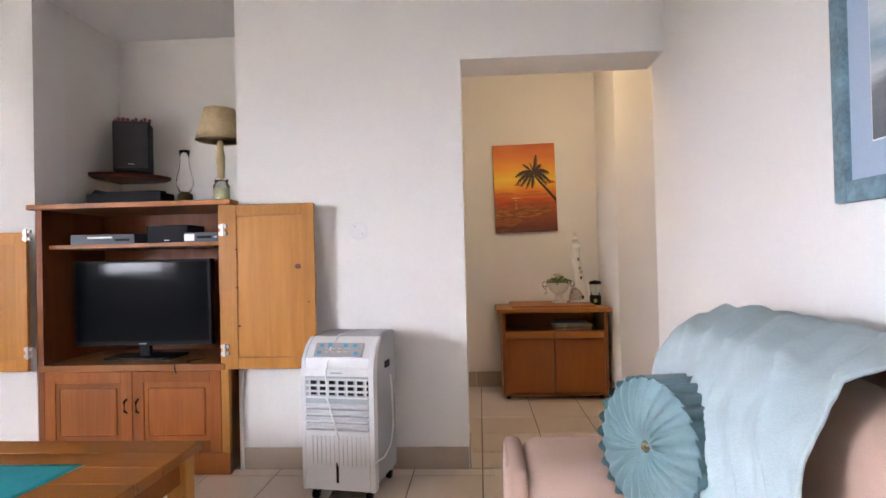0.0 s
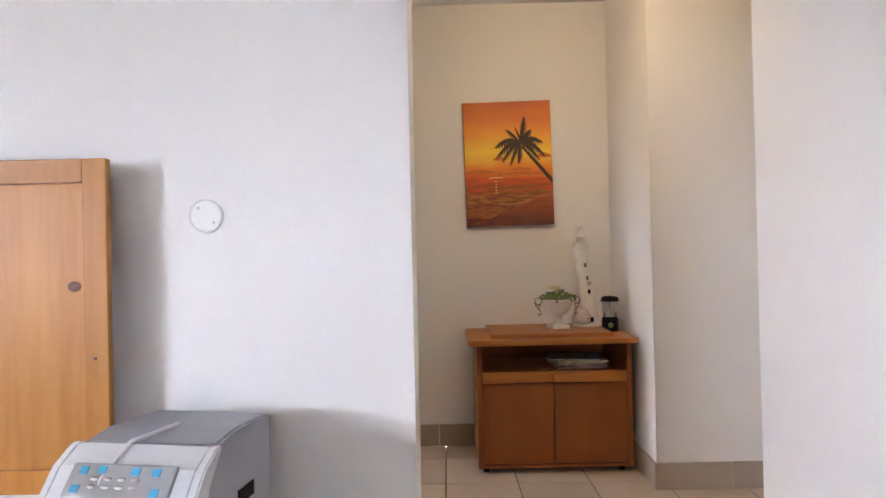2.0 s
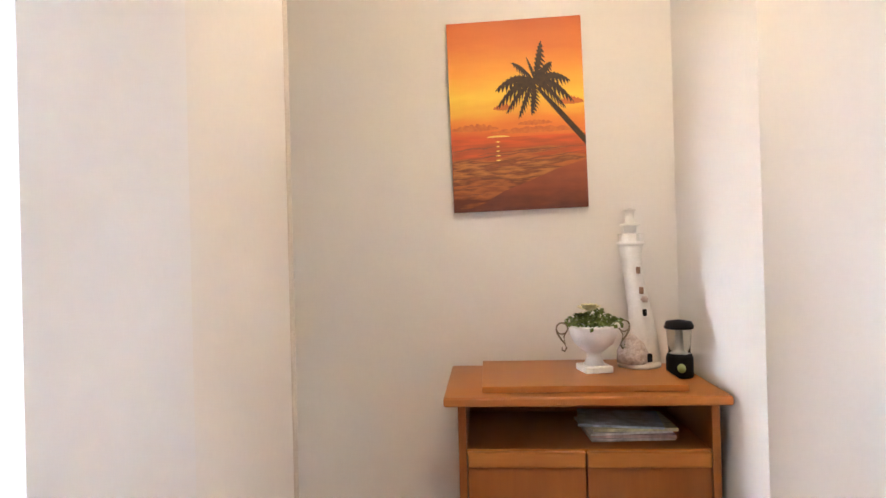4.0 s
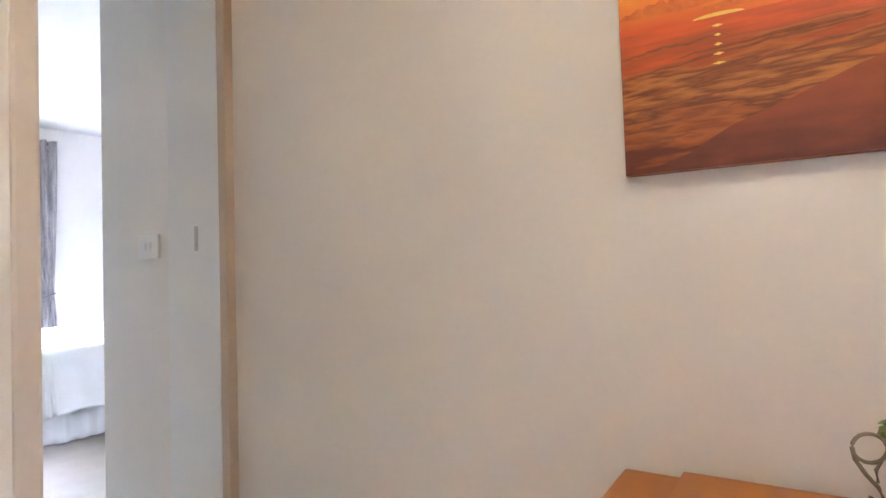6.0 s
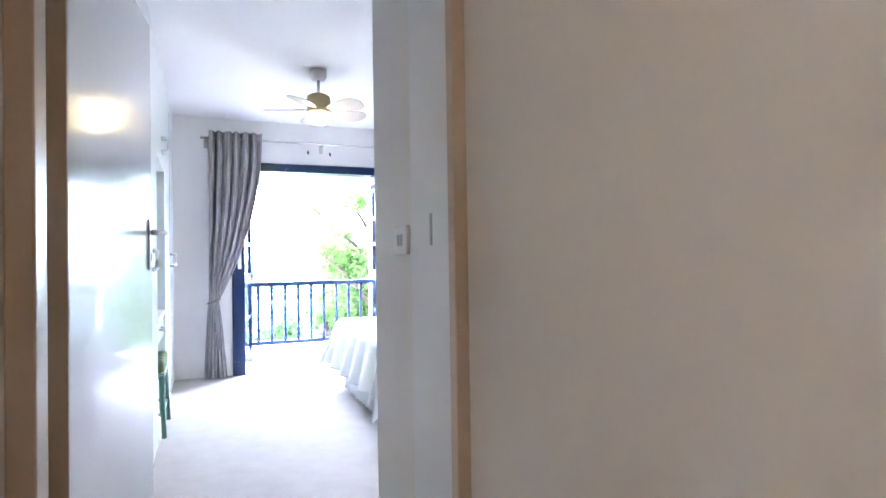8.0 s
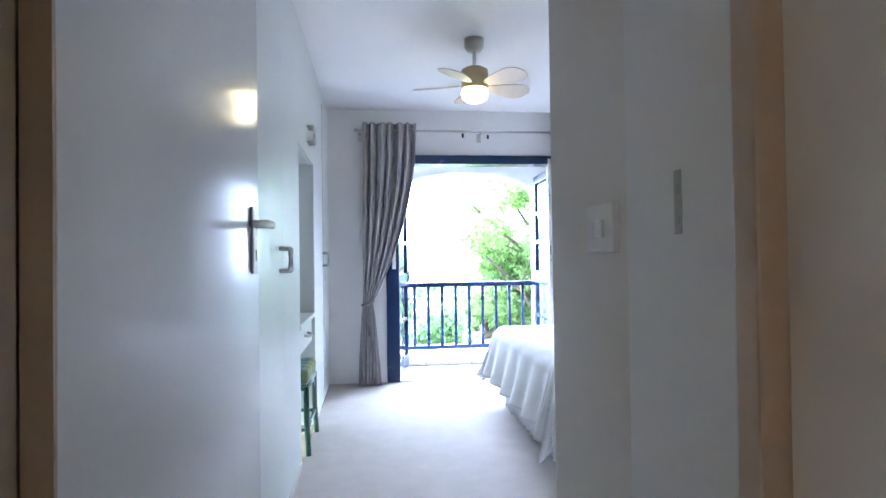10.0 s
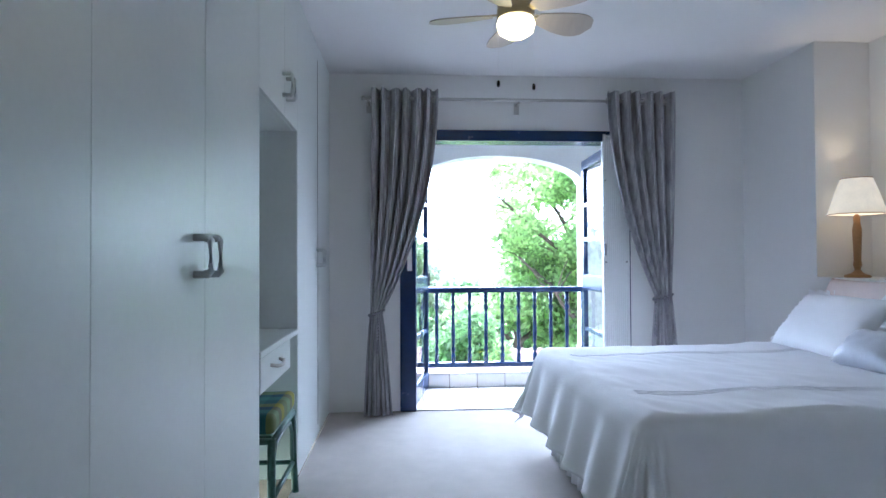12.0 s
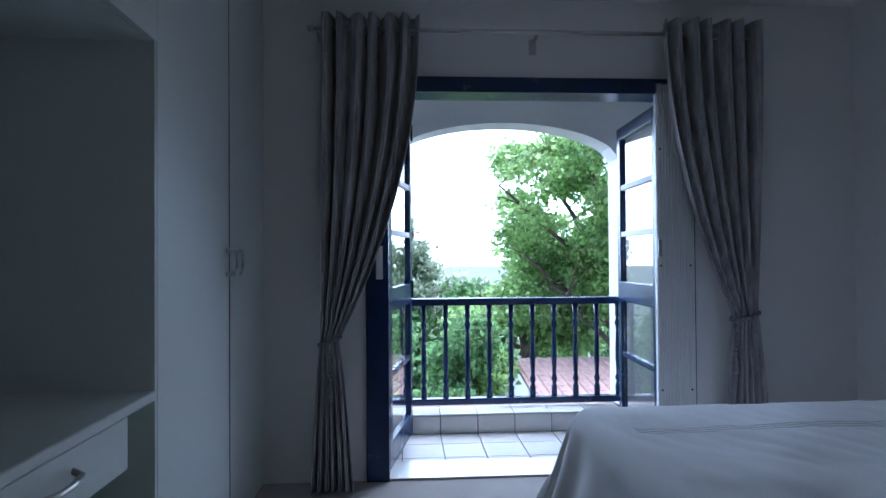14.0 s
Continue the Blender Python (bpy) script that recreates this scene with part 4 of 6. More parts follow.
coffee_table()
bm = bm_grid(lambda u, v: (-1.60 + 0.73 * u + 0.02 * v, 1.86 + 0.285 * v + 0.02 * u, 0.4612 + 0.0012 * noise.noise((9 * u, 9 * v, 0))), 24, 12, 0.003)
tagged(part("table_runner", bm, TEAL, smooth=True), "teal cloth runner on the coffee table", "runner")


def soft_box(x0, x1, y0, y1, z0, z1, r, lump=0.006, seed=0.0, n=10):
    """An upholstered block with rounded edges and slight sag."""
    bm = bm_box(x0, x1, y0, y1, z0, z1, r, 4)
    bmesh.ops.subdivide_edges(bm, edges=[e for e in bm.edges if e.calc_length() > 0.09], cuts=5, use_grid_fill=True)
    for v in bm.verts:
        n3 = noise.noise_vector(v.co * 5.0 + Vector((seed, 0, 0)))
        v.co += n3 * lump
    return bm


def sofa():
    t = thing("sofa", "taupe fabric sofa with padded arms", "sofa")
    part("base", soft_box(0.62, 1.40, 0.18, 2.06, 0.06, 0.32, 0.03), SOFA, t, "", True)
    part("seat_cushion", soft_box(0.56, 1.22, 0.36, 1.05, 0.32, 0.46, 0.05, 0.008), SOFA, t, "", True)
    part("seat_cushion", soft_box(0.56, 1.22, 1.055, 1.76, 0.32, 0.46, 0.05, 0.008, 3), SOFA, t, "", True)
    part("back", soft_box(1.16, 1.43, 0.20, 2.26, 0.30, 0.85, 0.09, 0.010, 5), SOFA, t, "", True)
    part("back_cushion", soft_box(1.02, 1.25, 0.36, 1.05, 0.44, 0.87, 0.09, 0.010, 7), SOFA, t, "", True)
    part("back_cushion", soft_box(1.02, 1.25, 1.06, 1.76, 0.44, 0.87, 0.09, 0.010, 9), SOFA, t, "", True)
    for y0, y1 in ((1.73, 2.06), (0.02, 0.36)):
        a = part("arm", soft_box(0.56, 1.35, y0, y1, 0.06, 0.598, 0.085, 0.005, y0), SOFA, t, "", True)
        part("arm_front", soft_box(0.522, 0.575, y0 + 0.01, y1 - 0.01, 0.08, 0.588, 0.024, 0.002, y0), SOFA, a, "", True)
        part("piping", bm_tube([(0.528, y0 + 0.02, 0.10), (0.528, y0 + 0.02, 0.49), (0.528, y0 + 0.08, 0.581), (0.528, y1 - 0.08, 0.581), (0.528, y1 - 0.02, 0.49), (0.528, y1 - 0.02, 0.10)], 0.006, 6), SOFA, a)
    for x in (0.68, 1.34):
        for y in (0.2, 2.0):
            part("foot", bm_lathe([(0.02, 0), (0.028, 0.06), (0.0, 0.061)], 12, at=(x, y, 0)), DARK_WOOD, t)


sofa()


def throw_blanket():
    def fn(u, v):
        s = v * 1.05
        near = 1.36 - 0.17 * min(1.0, max(0.0, (s - 0.12) / 0.4))
        far = 2.26 - 0.34 * min(1.0, max(0.0, (s - 0.2) / 0.35))
        y = near + (far - near) * u
        drop = 0.46 + 0.10 * u
        # over the back: down the rear, across the top, down the front
        if s < 0.12:
            x, z = 1.438, 0.82 + s * 0.75
        elif s < 0.47:
            f = (s - 0.12) / 0.35
            x, z = 1.435 - 0.40 * f, 0.905 + 0.045 * math.sin(math.pi * f)
        else:
            f = (s - 0.47) / 0.58
            x, z = 1.035 - 0.075 * math.sin(min(1.0, f * 4) * math.pi / 2) - 0.05 * f, 0.905 - drop * f
        if y > 2.08:
            z -= (y - 2.08) ** 2 * 1.4 + (y - 2.08) * 0.25
        g = min(1.0, max(0.0, (s - 0.10) / 0.25))
        q = u * 6.0 + 3.2 * v + 0.9 * noise.noise((u * 2.2, v * 1.6, 1))
        fold = max(0.0, 1 - 4.2 * abs((q % 1.0) - 0.5)) * (0.35 + 0.65 * abs(noise.noise((math.floor(q) * 1.7, v * 1.8, 3))) * 2)
        w = 0.030 * fold * g + 0.009 * noise.noise((u * 9 + v * 4, v * 5, 4)) + 0.006 * noise.noise((u * 20 + v * 9, v * 10, 8))
        return (x - w * (0.4 if s < 0.42 else 1.0) - 0.016, y + 0.015 * noise.noise((u * 4, v * 4, 2)), z + (w if s < 0.47 else 0.02 * noise.noise((u * 2.5, 0, 6)) * (s - 0.47)))
    tagged(part("throw_blanket", bm_grid(fn, 110, 70, 0.006), THROW, smooth=True), "pale blue throw draped over the sofa back", "blanket")


throw_blanket()


def round_cushion():
    t = thing("round_cushion", "duck egg pleated satin round cushion on sofa", "cushion", look((0.892, 1.67, 0.678), (-0.68, 0.85, 0.80)) @ pose(0, 0, 0, 0, 180, 20))
    R, n = 0.152, 26

    def face(sign):
        bm = bmesh.new()
        seg, rr = n * 8, 10
        rings = []
        for i in range(rr + 1):
            f = i / rr
            ring = []
            for k in range(seg):
                a = 2 * math.pi * k / seg
                pl = abs(math.sin(a * n / 2 + 0.9 * f))
                z = 0.042 * math.sqrt(max(0, 1 - (f * 0.97) ** 2.4)) * (0.35 + 0.65 * min(1, f * 3)) + 0.008 * pl * min(1, f * 2)
                ring.append(bm.verts.new((R * max(f, 0.03) * math.cos(a), R * max(f, 0.03) * math.sin(a), sign * (z + 0.050))))
            rings.append(ring)
        for a, b in zip(rings, rings[1:]):
            for k in range(seg):
                bm.faces.new((a[k], a[(k + 1) % seg], b[(k + 1) % seg], b[k]))
        bm.faces.new(rings[0])
        return bm
    part("front_face", face(1), SATEEN, t, "", True)
    part("back_face", face(-1), SATEEN, t, "", True)
    bm = bmesh.new()
    for k in range(n):
        a0, a1 = 2 * math.pi * k / n, 2 * math.pi * (k + 1.15) / n
        bm_grid(lambda u, v: ((R - 0.004 + 0.010 * math.sin(math.pi * min(1.0, u * 1.3))) * math.cos(a0 + (a1 - a0) * u), (R - 0.004 + 0.010 * math.sin(math.pi * min(1.0, u * 1.3))) * math.sin(a0 + (a1 - a0) * u), (v - 0.5) * 0.165 * (1 - 0.2 * abs(2 * u - 1))), 5, 4, 0.0, bm)
    part("petal_edge", bm, SATEEN, t, "overlapping gathered petal edge", True)
    part("jewel_button", bm_lathe([(0.0, 0.058), (0.014, 0.060), (0.016, 0.070), (0.009, 0.078), (0.0, 0.079)], 10), material("jewel", (0.50, 0.44, 0.30), 0.15, metal=0.8), t, "sparkling jewel button")


round_cushion()


def seascape():
    t = thing("framed_seascape", "framed seascape print in a blue wooden frame", "picture", pose(1.449, 1.93, 1.235, 0, 0, -90))
    W, Z, F = 0.86, 0.68, 0.055
    fr = material("washed_blue_frame", (0.16, 0.27, 0.33), 0.5, vary=0.25, scale=18, bump=0.2)
    for b in ((0, F, 0, Z), (W - F, W, 0, Z)):
        part("frame_side", bm_box(b[0], b[1], -0.028, 0, b[2], b[3], 0.006), fr, t)
    for b in ((F, W - F, 0, F), (F, W - F, Z - F, Z)):
        part("frame_rail", bm_box(b[0], b[1], -0.028, 0, b[2], b[3], 0.006), fr, t)
    part("mount", bm_box(F, W - F, -0.012, -0.004, F, Z - F), material("blue_mount", (0.38, 0.48, 0.62), 0.8, vary=0.03), t, "pale blue mount")
    part("fillet", bm_box(F + 0.086, W - F - 0.086, -0.014, -0.011, F + 0.086, Z - F - 0.086), WHITE_P, t)
    pr = ramp_material("seascape_print", [(0.0, (0.10, 0.11, 0.12)), (0.28, (0.16, 0.18, 0.20)), (0.40, (0.50, 0.56, 0.60)), (0.55, (0.22, 0.34, 0.44)), (0.72, (0.55, 0.62, 0.66)), (1.0, (0.42, 0.52, 0.60))], "Z", 0.14, 0.54, 0.5, (3, 3, 16))
    part("print", bm_box(F + 0.09, W - F - 0.09, -0.0155, -0.0135, F + 0.09, Z - F - 0.09), pr, t)


seascape()

# ---- bedroom things ----
FACE = 4.50


def d_handle(parent, x, z, mat, vertical=True):
    for dx in (-0.042, 0.042):
        bm = bm_tube([(x + dx, FACE - 0.002, z - 0.050), (x + dx, FACE + 0.039, z - 0.050), (x + dx, FACE + 0.045, z - 0.043), (x + dx, FACE + 0.045, z + 0.043), (x + dx, FACE + 0.039, z + 0.050), (x + dx, FACE - 0.002, z + 0.050)], 0.0105, 8)
        part("bow_handle", bm, mat, parent, "grey painted bow handle", True)


HANDLE = material("handle_paint", (0.66, 0.69, 0.68), 0.4, vary=0.08)


def wardrobe(x0, x1, seams, label, handles, z0=0.0, z1=None, top_seam=None, back=3.87):
    z1 = z1 or HB - 0.001
    t = thing("wardrobe", label, "wardrobe", None, "fitted wardrobes")
    part("carcass", bm_box(x1, x0, back, FACE - 0.022, z0, z1), CUPBOARD, t)
    edges = [x0, *seams, x1]
    zs = [(z0 + (0.008 if z0 == 0 else 0.0), z1)] if not top_seam else [(z0 + 0.06, top_seam), (top_seam + 0.004, z1)]
    for a, b in zip(edges, edges[1:]):
        for c, d in zs:
            part("door", bm_box(b + 0.0006, a - 0.0006, FACE - 0.020, FACE, c, d - 0.001, 0.001, 1), CUPBOARD, t)
    if z0 == 0:
        part("plinth", bm_box(x1, x0, FACE - 0.05, FACE - 0.021, 0.0, 0.06), CUPBOARD, t)
    for x, z in handles:
        d_handle(t, x, z, HANDLE)
    return t


wardrobe(-1.46, -2.27, [], "white painted fitted wardrobe in the passage", [], back=4.41)
wardrobe(-2.27, -3.50, [-2.88], "white painted fitted wardrobe with bow handles", [(-2.835, 1.160)])
wardrobe(-3.50, -4.335, [-3.99], "white painted cupboard above the dressing niche", [(-3.99, 1.97)], 1.83)
c = wardrobe(-4.335, -5.648, [-5.05], "white painted fitted wardrobe beside the window wall", [(-5.05, 1.16)], 0.0, None)
# Thin black strip over the seam draws the shade between the doors.
part("gap_shade", bm_box(-5.056, -5.0455, FACE - 0.0015, FACE + 0.0007, 0.08, 2.45), BLACK, c, "black strip for the shade in the gap between doors")


def dressing_niche():
    t = thing("dressing_counter", "white dressing counter with one drawer in niche", "counter")
    part("back_panel", bm_box(-4.335, -3.50, 3.87, 3.90, 0, 1.83), CUPBOARD, t)
    part("side_panel", bm_box(-4.335, -4.32, 3.90, FACE - 0.002, 0, 1.83), CUPBOARD, t)
    part("side_panel", bm_box(-3.515, -3.50, 3.90, FACE - 0.002, 0, 1.83), CUPBOARD, t)
    part("worktop", bm_box(-4.32, -3.515, 3.90, FACE + 0.004, 0.757, 0.787, 0.008, 3), CUPBOARD, t)
    d = part("drawer", bm_box(-4.16, -3.548, 3.95, FACE - 0.006, 0.612, 0.752, 0.003), CUPBOARD, t)
    part("drawer_handle", bm_tube([(-3.90, FACE - 0.008, 0.700), (-3.89, FACE + 0.018, 0.694), (-3.84, FACE + 0.026, 0.688), (-3.79, FACE + 0.026, 0.688), (-3.74, FACE + 0.018, 0.694), (-3.73, FACE - 0.008, 0.700)], 0.008, 10), METAL, d, "bright metal drawer pull", True)


dressing_niche()


def plaid(name):
    m = bpy.data.materials.new(name)
    m.use_nodes = True
    nt = m.node_tree
    b = nt.nodes["Principled BSDF"]
    b.inputs["Roughness"].default_value = 0.9
    tc, sp = nt.nodes.new("ShaderNodeTexCoord"), nt.nodes.new("ShaderNodeSeparateXYZ")
    nt.links.new(tc.outputs["Object"], sp.inputs[0])
    outs = []
    for axis, freq, off in ((0, 4.2, 0.15), (1, 5.0, 0.4)):
        mu = nt.nodes.new("ShaderNodeMath")
        mu.operation = "MULTIPLY_ADD"
        mu.inputs[1].default_value, mu.inputs[2].default_value = freq, off
        fr = nt.nodes.new("ShaderNodeMath")
        fr.operation = "FRACT"
        nt.links.new(sp.outputs[axis], mu.inputs[0])
        nt.links.new(mu.outputs[0], fr.inputs[0])
        cr = nt.nodes.new("ShaderNodeValToRGB")
        cr.color_ramp.interpolation = "CONSTANT"
        stops = [(0.0, (0.03, 0.11, 0.12)), (0.28, (0.26, 0.24, 0.03)), (0.52, (0.02, 0.05, 0.12)), (0.74, (0.07, 0.22, 0.19))]
        for k, (p, c) in enumerate(stops):
            e = cr.color_ramp.elements[k] if k < 2 else cr.color_ramp.elements.new(p)
            e.position, e.color = p, (*c, 1)
        nt.links.new(fr.outputs[0], cr.inputs[0])
        outs.append(cr.outputs[0])
    mx = nt.nodes.new("ShaderNodeMix")
    mx.data_type = "RGBA"
    mx.inputs[0].default_value = 0.5
    nt.links.new(outs[0], mx.inputs[6])
    nt.links.new(outs[1], mx.inputs[7])
    nt.links.new(mx.outputs[2], b.inputs["Base Color"])
    return m


def cane_stool():
    t = thing("cane_stool", "green painted cane stool under the counter", "stool", pose(-3.90, 4.312, 0))
    G = material("green_cane", (0.045, 0.12, 0.095), 0.35, vary=0.2, scale=30)
    hx, hy = 0.235, 0.20
    for sx in (-1, 1):
        for sy in (-1, 1):
            part("leg", bm_tube([(sx * (hx + 0.01), sy * (hy + 0.01), 0), (sx * hx, sy * hy, 0.2), (sx * hx, sy * hy, 0.405)], 0.017, 10), G, t, "", True)
    for z, r in ((0.395, 0.015), (0.15, 0.012)):
        for sy in (-1, 1):
            part("rail", bm_tube([(-hx, sy * hy, z), (hx, sy * hy, z)], r, 8), G, t, "", True)
        for sx in (-1, 1):
            part("rail", bm_tube([(sx * hx, -hy, z), (sx * hx, hy, z)], r, 8), G, t, "", True)
    for sy in (-1, 1):
        pts = [(-hx + 0.02, sy * hy, 0.17), (-hx + 0.03, sy * hy, 0.30), (-hx + 0.08, sy * hy, 0.365), (0, sy * hy, 0.375), (hx - 0.08, sy * hy, 0.365), (hx - 0.03, sy * hy, 0.30), (hx - 0.02, sy * hy, 0.17)]
        part("hoop", bm_tube(pts, 0.009, 8), G, t, "", True)
    part("slat_seat", bm_box(-hx, hx, -hy, hy, 0.405, 0.418, 0.004), G, t)
    o = part("stool_cushion", soft_box(-hx - 0.005, hx + 0.005, -hy - 0.005, hy + 0.012, 0, 0.085, 0.032, 0.004, 2), plaid("plaid_cloth"), None, "", True)
    o.matrix_world = pose(-3.90, 4.312, 0.4185)
    tagged(o, "blue green yellow plaid cushion on the cane stool", "cushion")


cane_stool()

BX0, BX1, BY0, BY1, BZ = -4.70, -3.14, 5.90, 7.70, 0.60


def bed():
    t = thing("bed", "double bed base with pleated white valance", "bed")
    part("base", bm_box(BX0 + 0.06, BX1 - 0.06, BY0 + 0.07, BY1, 0.04, 0.30, 0.01), LINEN, t)
    part("mattress", soft_box(BX0 + 0.03, BX1 - 0.03, BY0 + 0.03, BY1, 0.30, BZ - 0.03, 0.05, 0.003), LINEN, t, "", True)
    path = [(BX0 + 0.04, BY1), (BX0 + 0.04, BY0 + 0.10), (BX0 + 0.10, BY0 + 0.04), (BX1 - 0.10, BY0 + 0.04), (BX1 - 0.04, BY0 + 0.10), (BX1 - 0.04, BY1)]
    lens = [0.0]
    for a, b in zip(path, path[1:]):
        lens.append(lens[-1] + math.dist(a, b))

    def fn(u, v):
        s = u * lens[-1]
        k = max(i for i in range(len(path) - 1) if lens[i] <= s + 1e-9)
        k = min(k, len(path) - 2)
        f = (s - lens[k]) / (lens[k + 1] - lens[k])
        a, b = path[k], path[k + 1]
        dx, dy = b[0] - a[0], b[1] - a[1]
        L = math.hypot(dx, dy)
        n = (-dy / L, dx / L)
        w = (0.012 * math.sin(s * 62 + 2.2 * noise.noise((s * 3, 0, 0))) + 0.01 * noise.noise((s * 9, v, 0))) * (0.3 + 0.7 * v)
        return (a[0] + dx * f - n[0] * (w + 0.02 * v), a[1] + dy * f - n[1] * (w + 0.02 * v), 0.36 * (1 - v) + 0.012)
    part("valance", bm_grid(fn, 420, 8, 0.002), LINEN, t, "pleated valance", True)


bed()


def bedspread():
    d = 0.41
    cx, W2 = (BX0 + BX1) / 2, (BX1 - BX0) / 2

    def fn(u, v):
        s = -W2 - d + (2 * W2 + 2 * d) * u
        q = -d + (BY1 - BY0 - 0.25 + d) * v
        ox, oy = max(0.0, abs(s) - W2 + 0.03), max(0.0, 0.03 - q)
        sx = 1 if s > 0 else -1
        drop = (ox ** 3 + oy ** 3) ** (1 / 3)
        reach = math.hypot(ox, oy)
        px = cx + sx * (min(abs(s), W2 - 0.03))
        py = BY0 + max(q, 0.03)
        if drop > 0:
            nx, ny = (sx * ox / reach, -oy / reach)
            r = 0.075
            a = min(drop / r, math.pi / 2)
            out = r * math.sin(a)
            down = r * (1 - math.cos(a)) + max(0.0, drop - r * math.pi / 2)
            fold_s = (s * abs(ny) + q * abs(nx)) + 0.5 * math.atan2(oy, ox + 1e-6)
            depth = max(0.0, (drop - 0.08) / 0.26)
            flare = 0.055 * depth ** 1.2 + 0.017 * depth * math.sin(fold_s * 21 + 2.5 * noise.noise((fold_s * 2, 0, 3)))
            corner = min(1.0, 2 * min(ox, oy) / max(1e-6, reach))
            flare += 0.035 * corner * depth
            return (px + nx * (out + flare), py + ny * (out + flare), BZ + 0.012 - down * 0.96 + 0.004 * noise.noise((s * 8, q * 8, 0)))
        z = BZ + 0.012 + 0.010 * noise.noise((s * 2.2, q * 2.2, 1.0)) + 0.006 * noise.noise((s * 7, q * 5, 2.0)) + 0.009 * abs(noise.noise((s * 3 + q * 2, q * 9 - s * 4, 5.0)))
        z += 0.012 * math.exp(-((q - 1.45) ** 2) / 0.02)
        return (px, py, z)
    t = thing("bedspread", "white cotton bedspread draped over the bed", "bedspread")
    part("cover", bm_grid(fn, 150, 120, 0.006), LINEN, t, "", True)
    stitch = material("grey_stitch", (0.72, 0.72, 0.75), 0.9)
    for k in range(3):
        for x in (BX0 + 0.30 + 0.022 * k, BX1 - 0.30 - 0.022 * k):
            pts = [(x, BY0 + 0.08 + 1.40 * i / 40, fn((x - cx + W2 + d) / (2 * W2 + 2 * d), (0.08 + 1.40 * i / 40 + d) / (BY1 - BY0 - 0.25 + d))[2] + 0.0022) for i in range(41)]
            part("cord_row", bm_tube(pts, 0.0009, 5), stitch, t, "corded stitching row")


bedspread()


def pillow(m, mat, label, w=0.66, h=0.44, th=0.15, frill=0.0, name="pillow"):
    def fn(side):
        def g(u, v):
            x, y = (u - 0.5) * 2, (v - 0.5) * 2
            e = max(0.0, (1 - abs(x) ** 3.2)) ** 0.5 * max(0.0, (1 - abs(y) ** 3.2)) ** 0.5
            return (x * w / 2 * (1 - 0.05 * (1 - y * y) * abs(x)), y * h / 2 * (1 - 0.06 * (1 - x * x) * abs(y)), side * th / 2 * e + 0.008 * noise.noise((x * 3, y * 3, side)))
        return g
    t = thing(name, label, "pillow", m, "pillows on the bed")
    bm = bm_grid(fn(1), 26, 20)
    bm_grid(fn(-1), 26, 20, 0.0, bm)
    bmesh.ops.remove_doubles(bm, verts=bm.verts, dist=0.009)
    part("case", bm, mat, t, "", True)
    if frill:
        bm = bmesh.new()
        pts = []
        for k in range(200):
            a = 2 * math.pi * k / 200
            c, s = math.cos(a), math.sin(a)
            r = 1 / max(abs(c), abs(s)) ** 0.9
            pts.append((c * r, s * r, a))
        ring0 = [bm.verts.new((x * w / 2 * 0.96, y * h / 2 * 0.96, 0)) for x, y, a in pts]
        ring1 = [bm.verts.new((x * (w / 2 + frill), y * (h / 2 + frill), 0.012 * math.sin(a * 46))) for x, y, a in pts]
        for k in range(200):
            bm.faces.new((ring0[k], ring0[(k + 1) % 200], ring1[(k + 1) % 200], ring1[k]))
        part("frill", bm, mat, t, "gathered frill", True)


# Pinkish lamp light on the rear pillows is mixed into their linen colour.
LAMPLIT_LINEN = material("lamplit_linen", (0.72, 0.60, 0.56), 0.85, vary=0.03, bump=0.2)
PEWTER = material("pewter_satin", (0.58, 0.60, 0.66), 0.4, vary=0.06, bump=0.1)
for x in (-4.30, -3.55):
    pillow(pose(x, 7.60, 0.82, 66), LAMPLIT_LINEN, "linen pillow propped against the wall, pink lamp light in its colour", name="pillow")
    pillow(pose(x - 0.03, 7.44, 0.765, 50), LINEN, "white frilled pillow leaning on the bed", 0.68, 0.42, 0.16, 0.03)
pillow(pose(-3.80, 7.27, 0.705, 40, 0, 8), PEWTER, "small pewter satin cushion on the bed", 0.34, 0.22, 0.14)


def shell_sheet(top, tie, foot, z_top, z_tie, x, seed, n_folds):
    """A curtain gathered at the tie: (y0, y1) at top, tie and foot."""
    def fn(u, v):
        z = z_top * (1 - v) + 0.012 * v
        if z > z_tie:
            f = (z_top - z) / (z_top - z_tie)
            y0 = top[0] + (tie[0] - top[0]) * (f ** (1.9 if top[0] > 6 else 1.6))
            y1 = top[1] + (tie[1] - top[1]) * (f ** (2.1 if top[0] < 6 else 1.6))
            squeeze = f ** 2
        else:
            f = (z_tie - z) / z_tie
            y0 = tie[0] + (foot[0] - tie[0]) * f ** 0.7
            y1 = tie[1] + (foot[1] - tie[1]) * f ** 0.7
            squeeze = 1 - 0.6 * f
        uu = u + 0.018 * math.sin(2 * math.pi * n_folds * u * 0.5 + seed) * (1 - squeeze)
        amp = 0.062 * (1 - 0.6 * squeeze) * (0.75 + 0.35 * noise.noise((u * 4, seed, 0)))
        ph = 2 * math.pi * n_folds * u + seed + 0.5 * noise.noise((v * 2.0, u * 3, seed))
        wave = amp * (math.sin(ph) + 0.28 * math.sin(2 * ph + 1.0) * (0.4 + v) + 0.15 * math.sin(3.7 * ph))
        wave += 0.007 * noise.noise((u * 30, v * 5, seed))
        return (x + 0.02 + wave, y0 + (y1 - y0) * uu, z)
    return bm_grid(fn, 220, 70, 0.003)


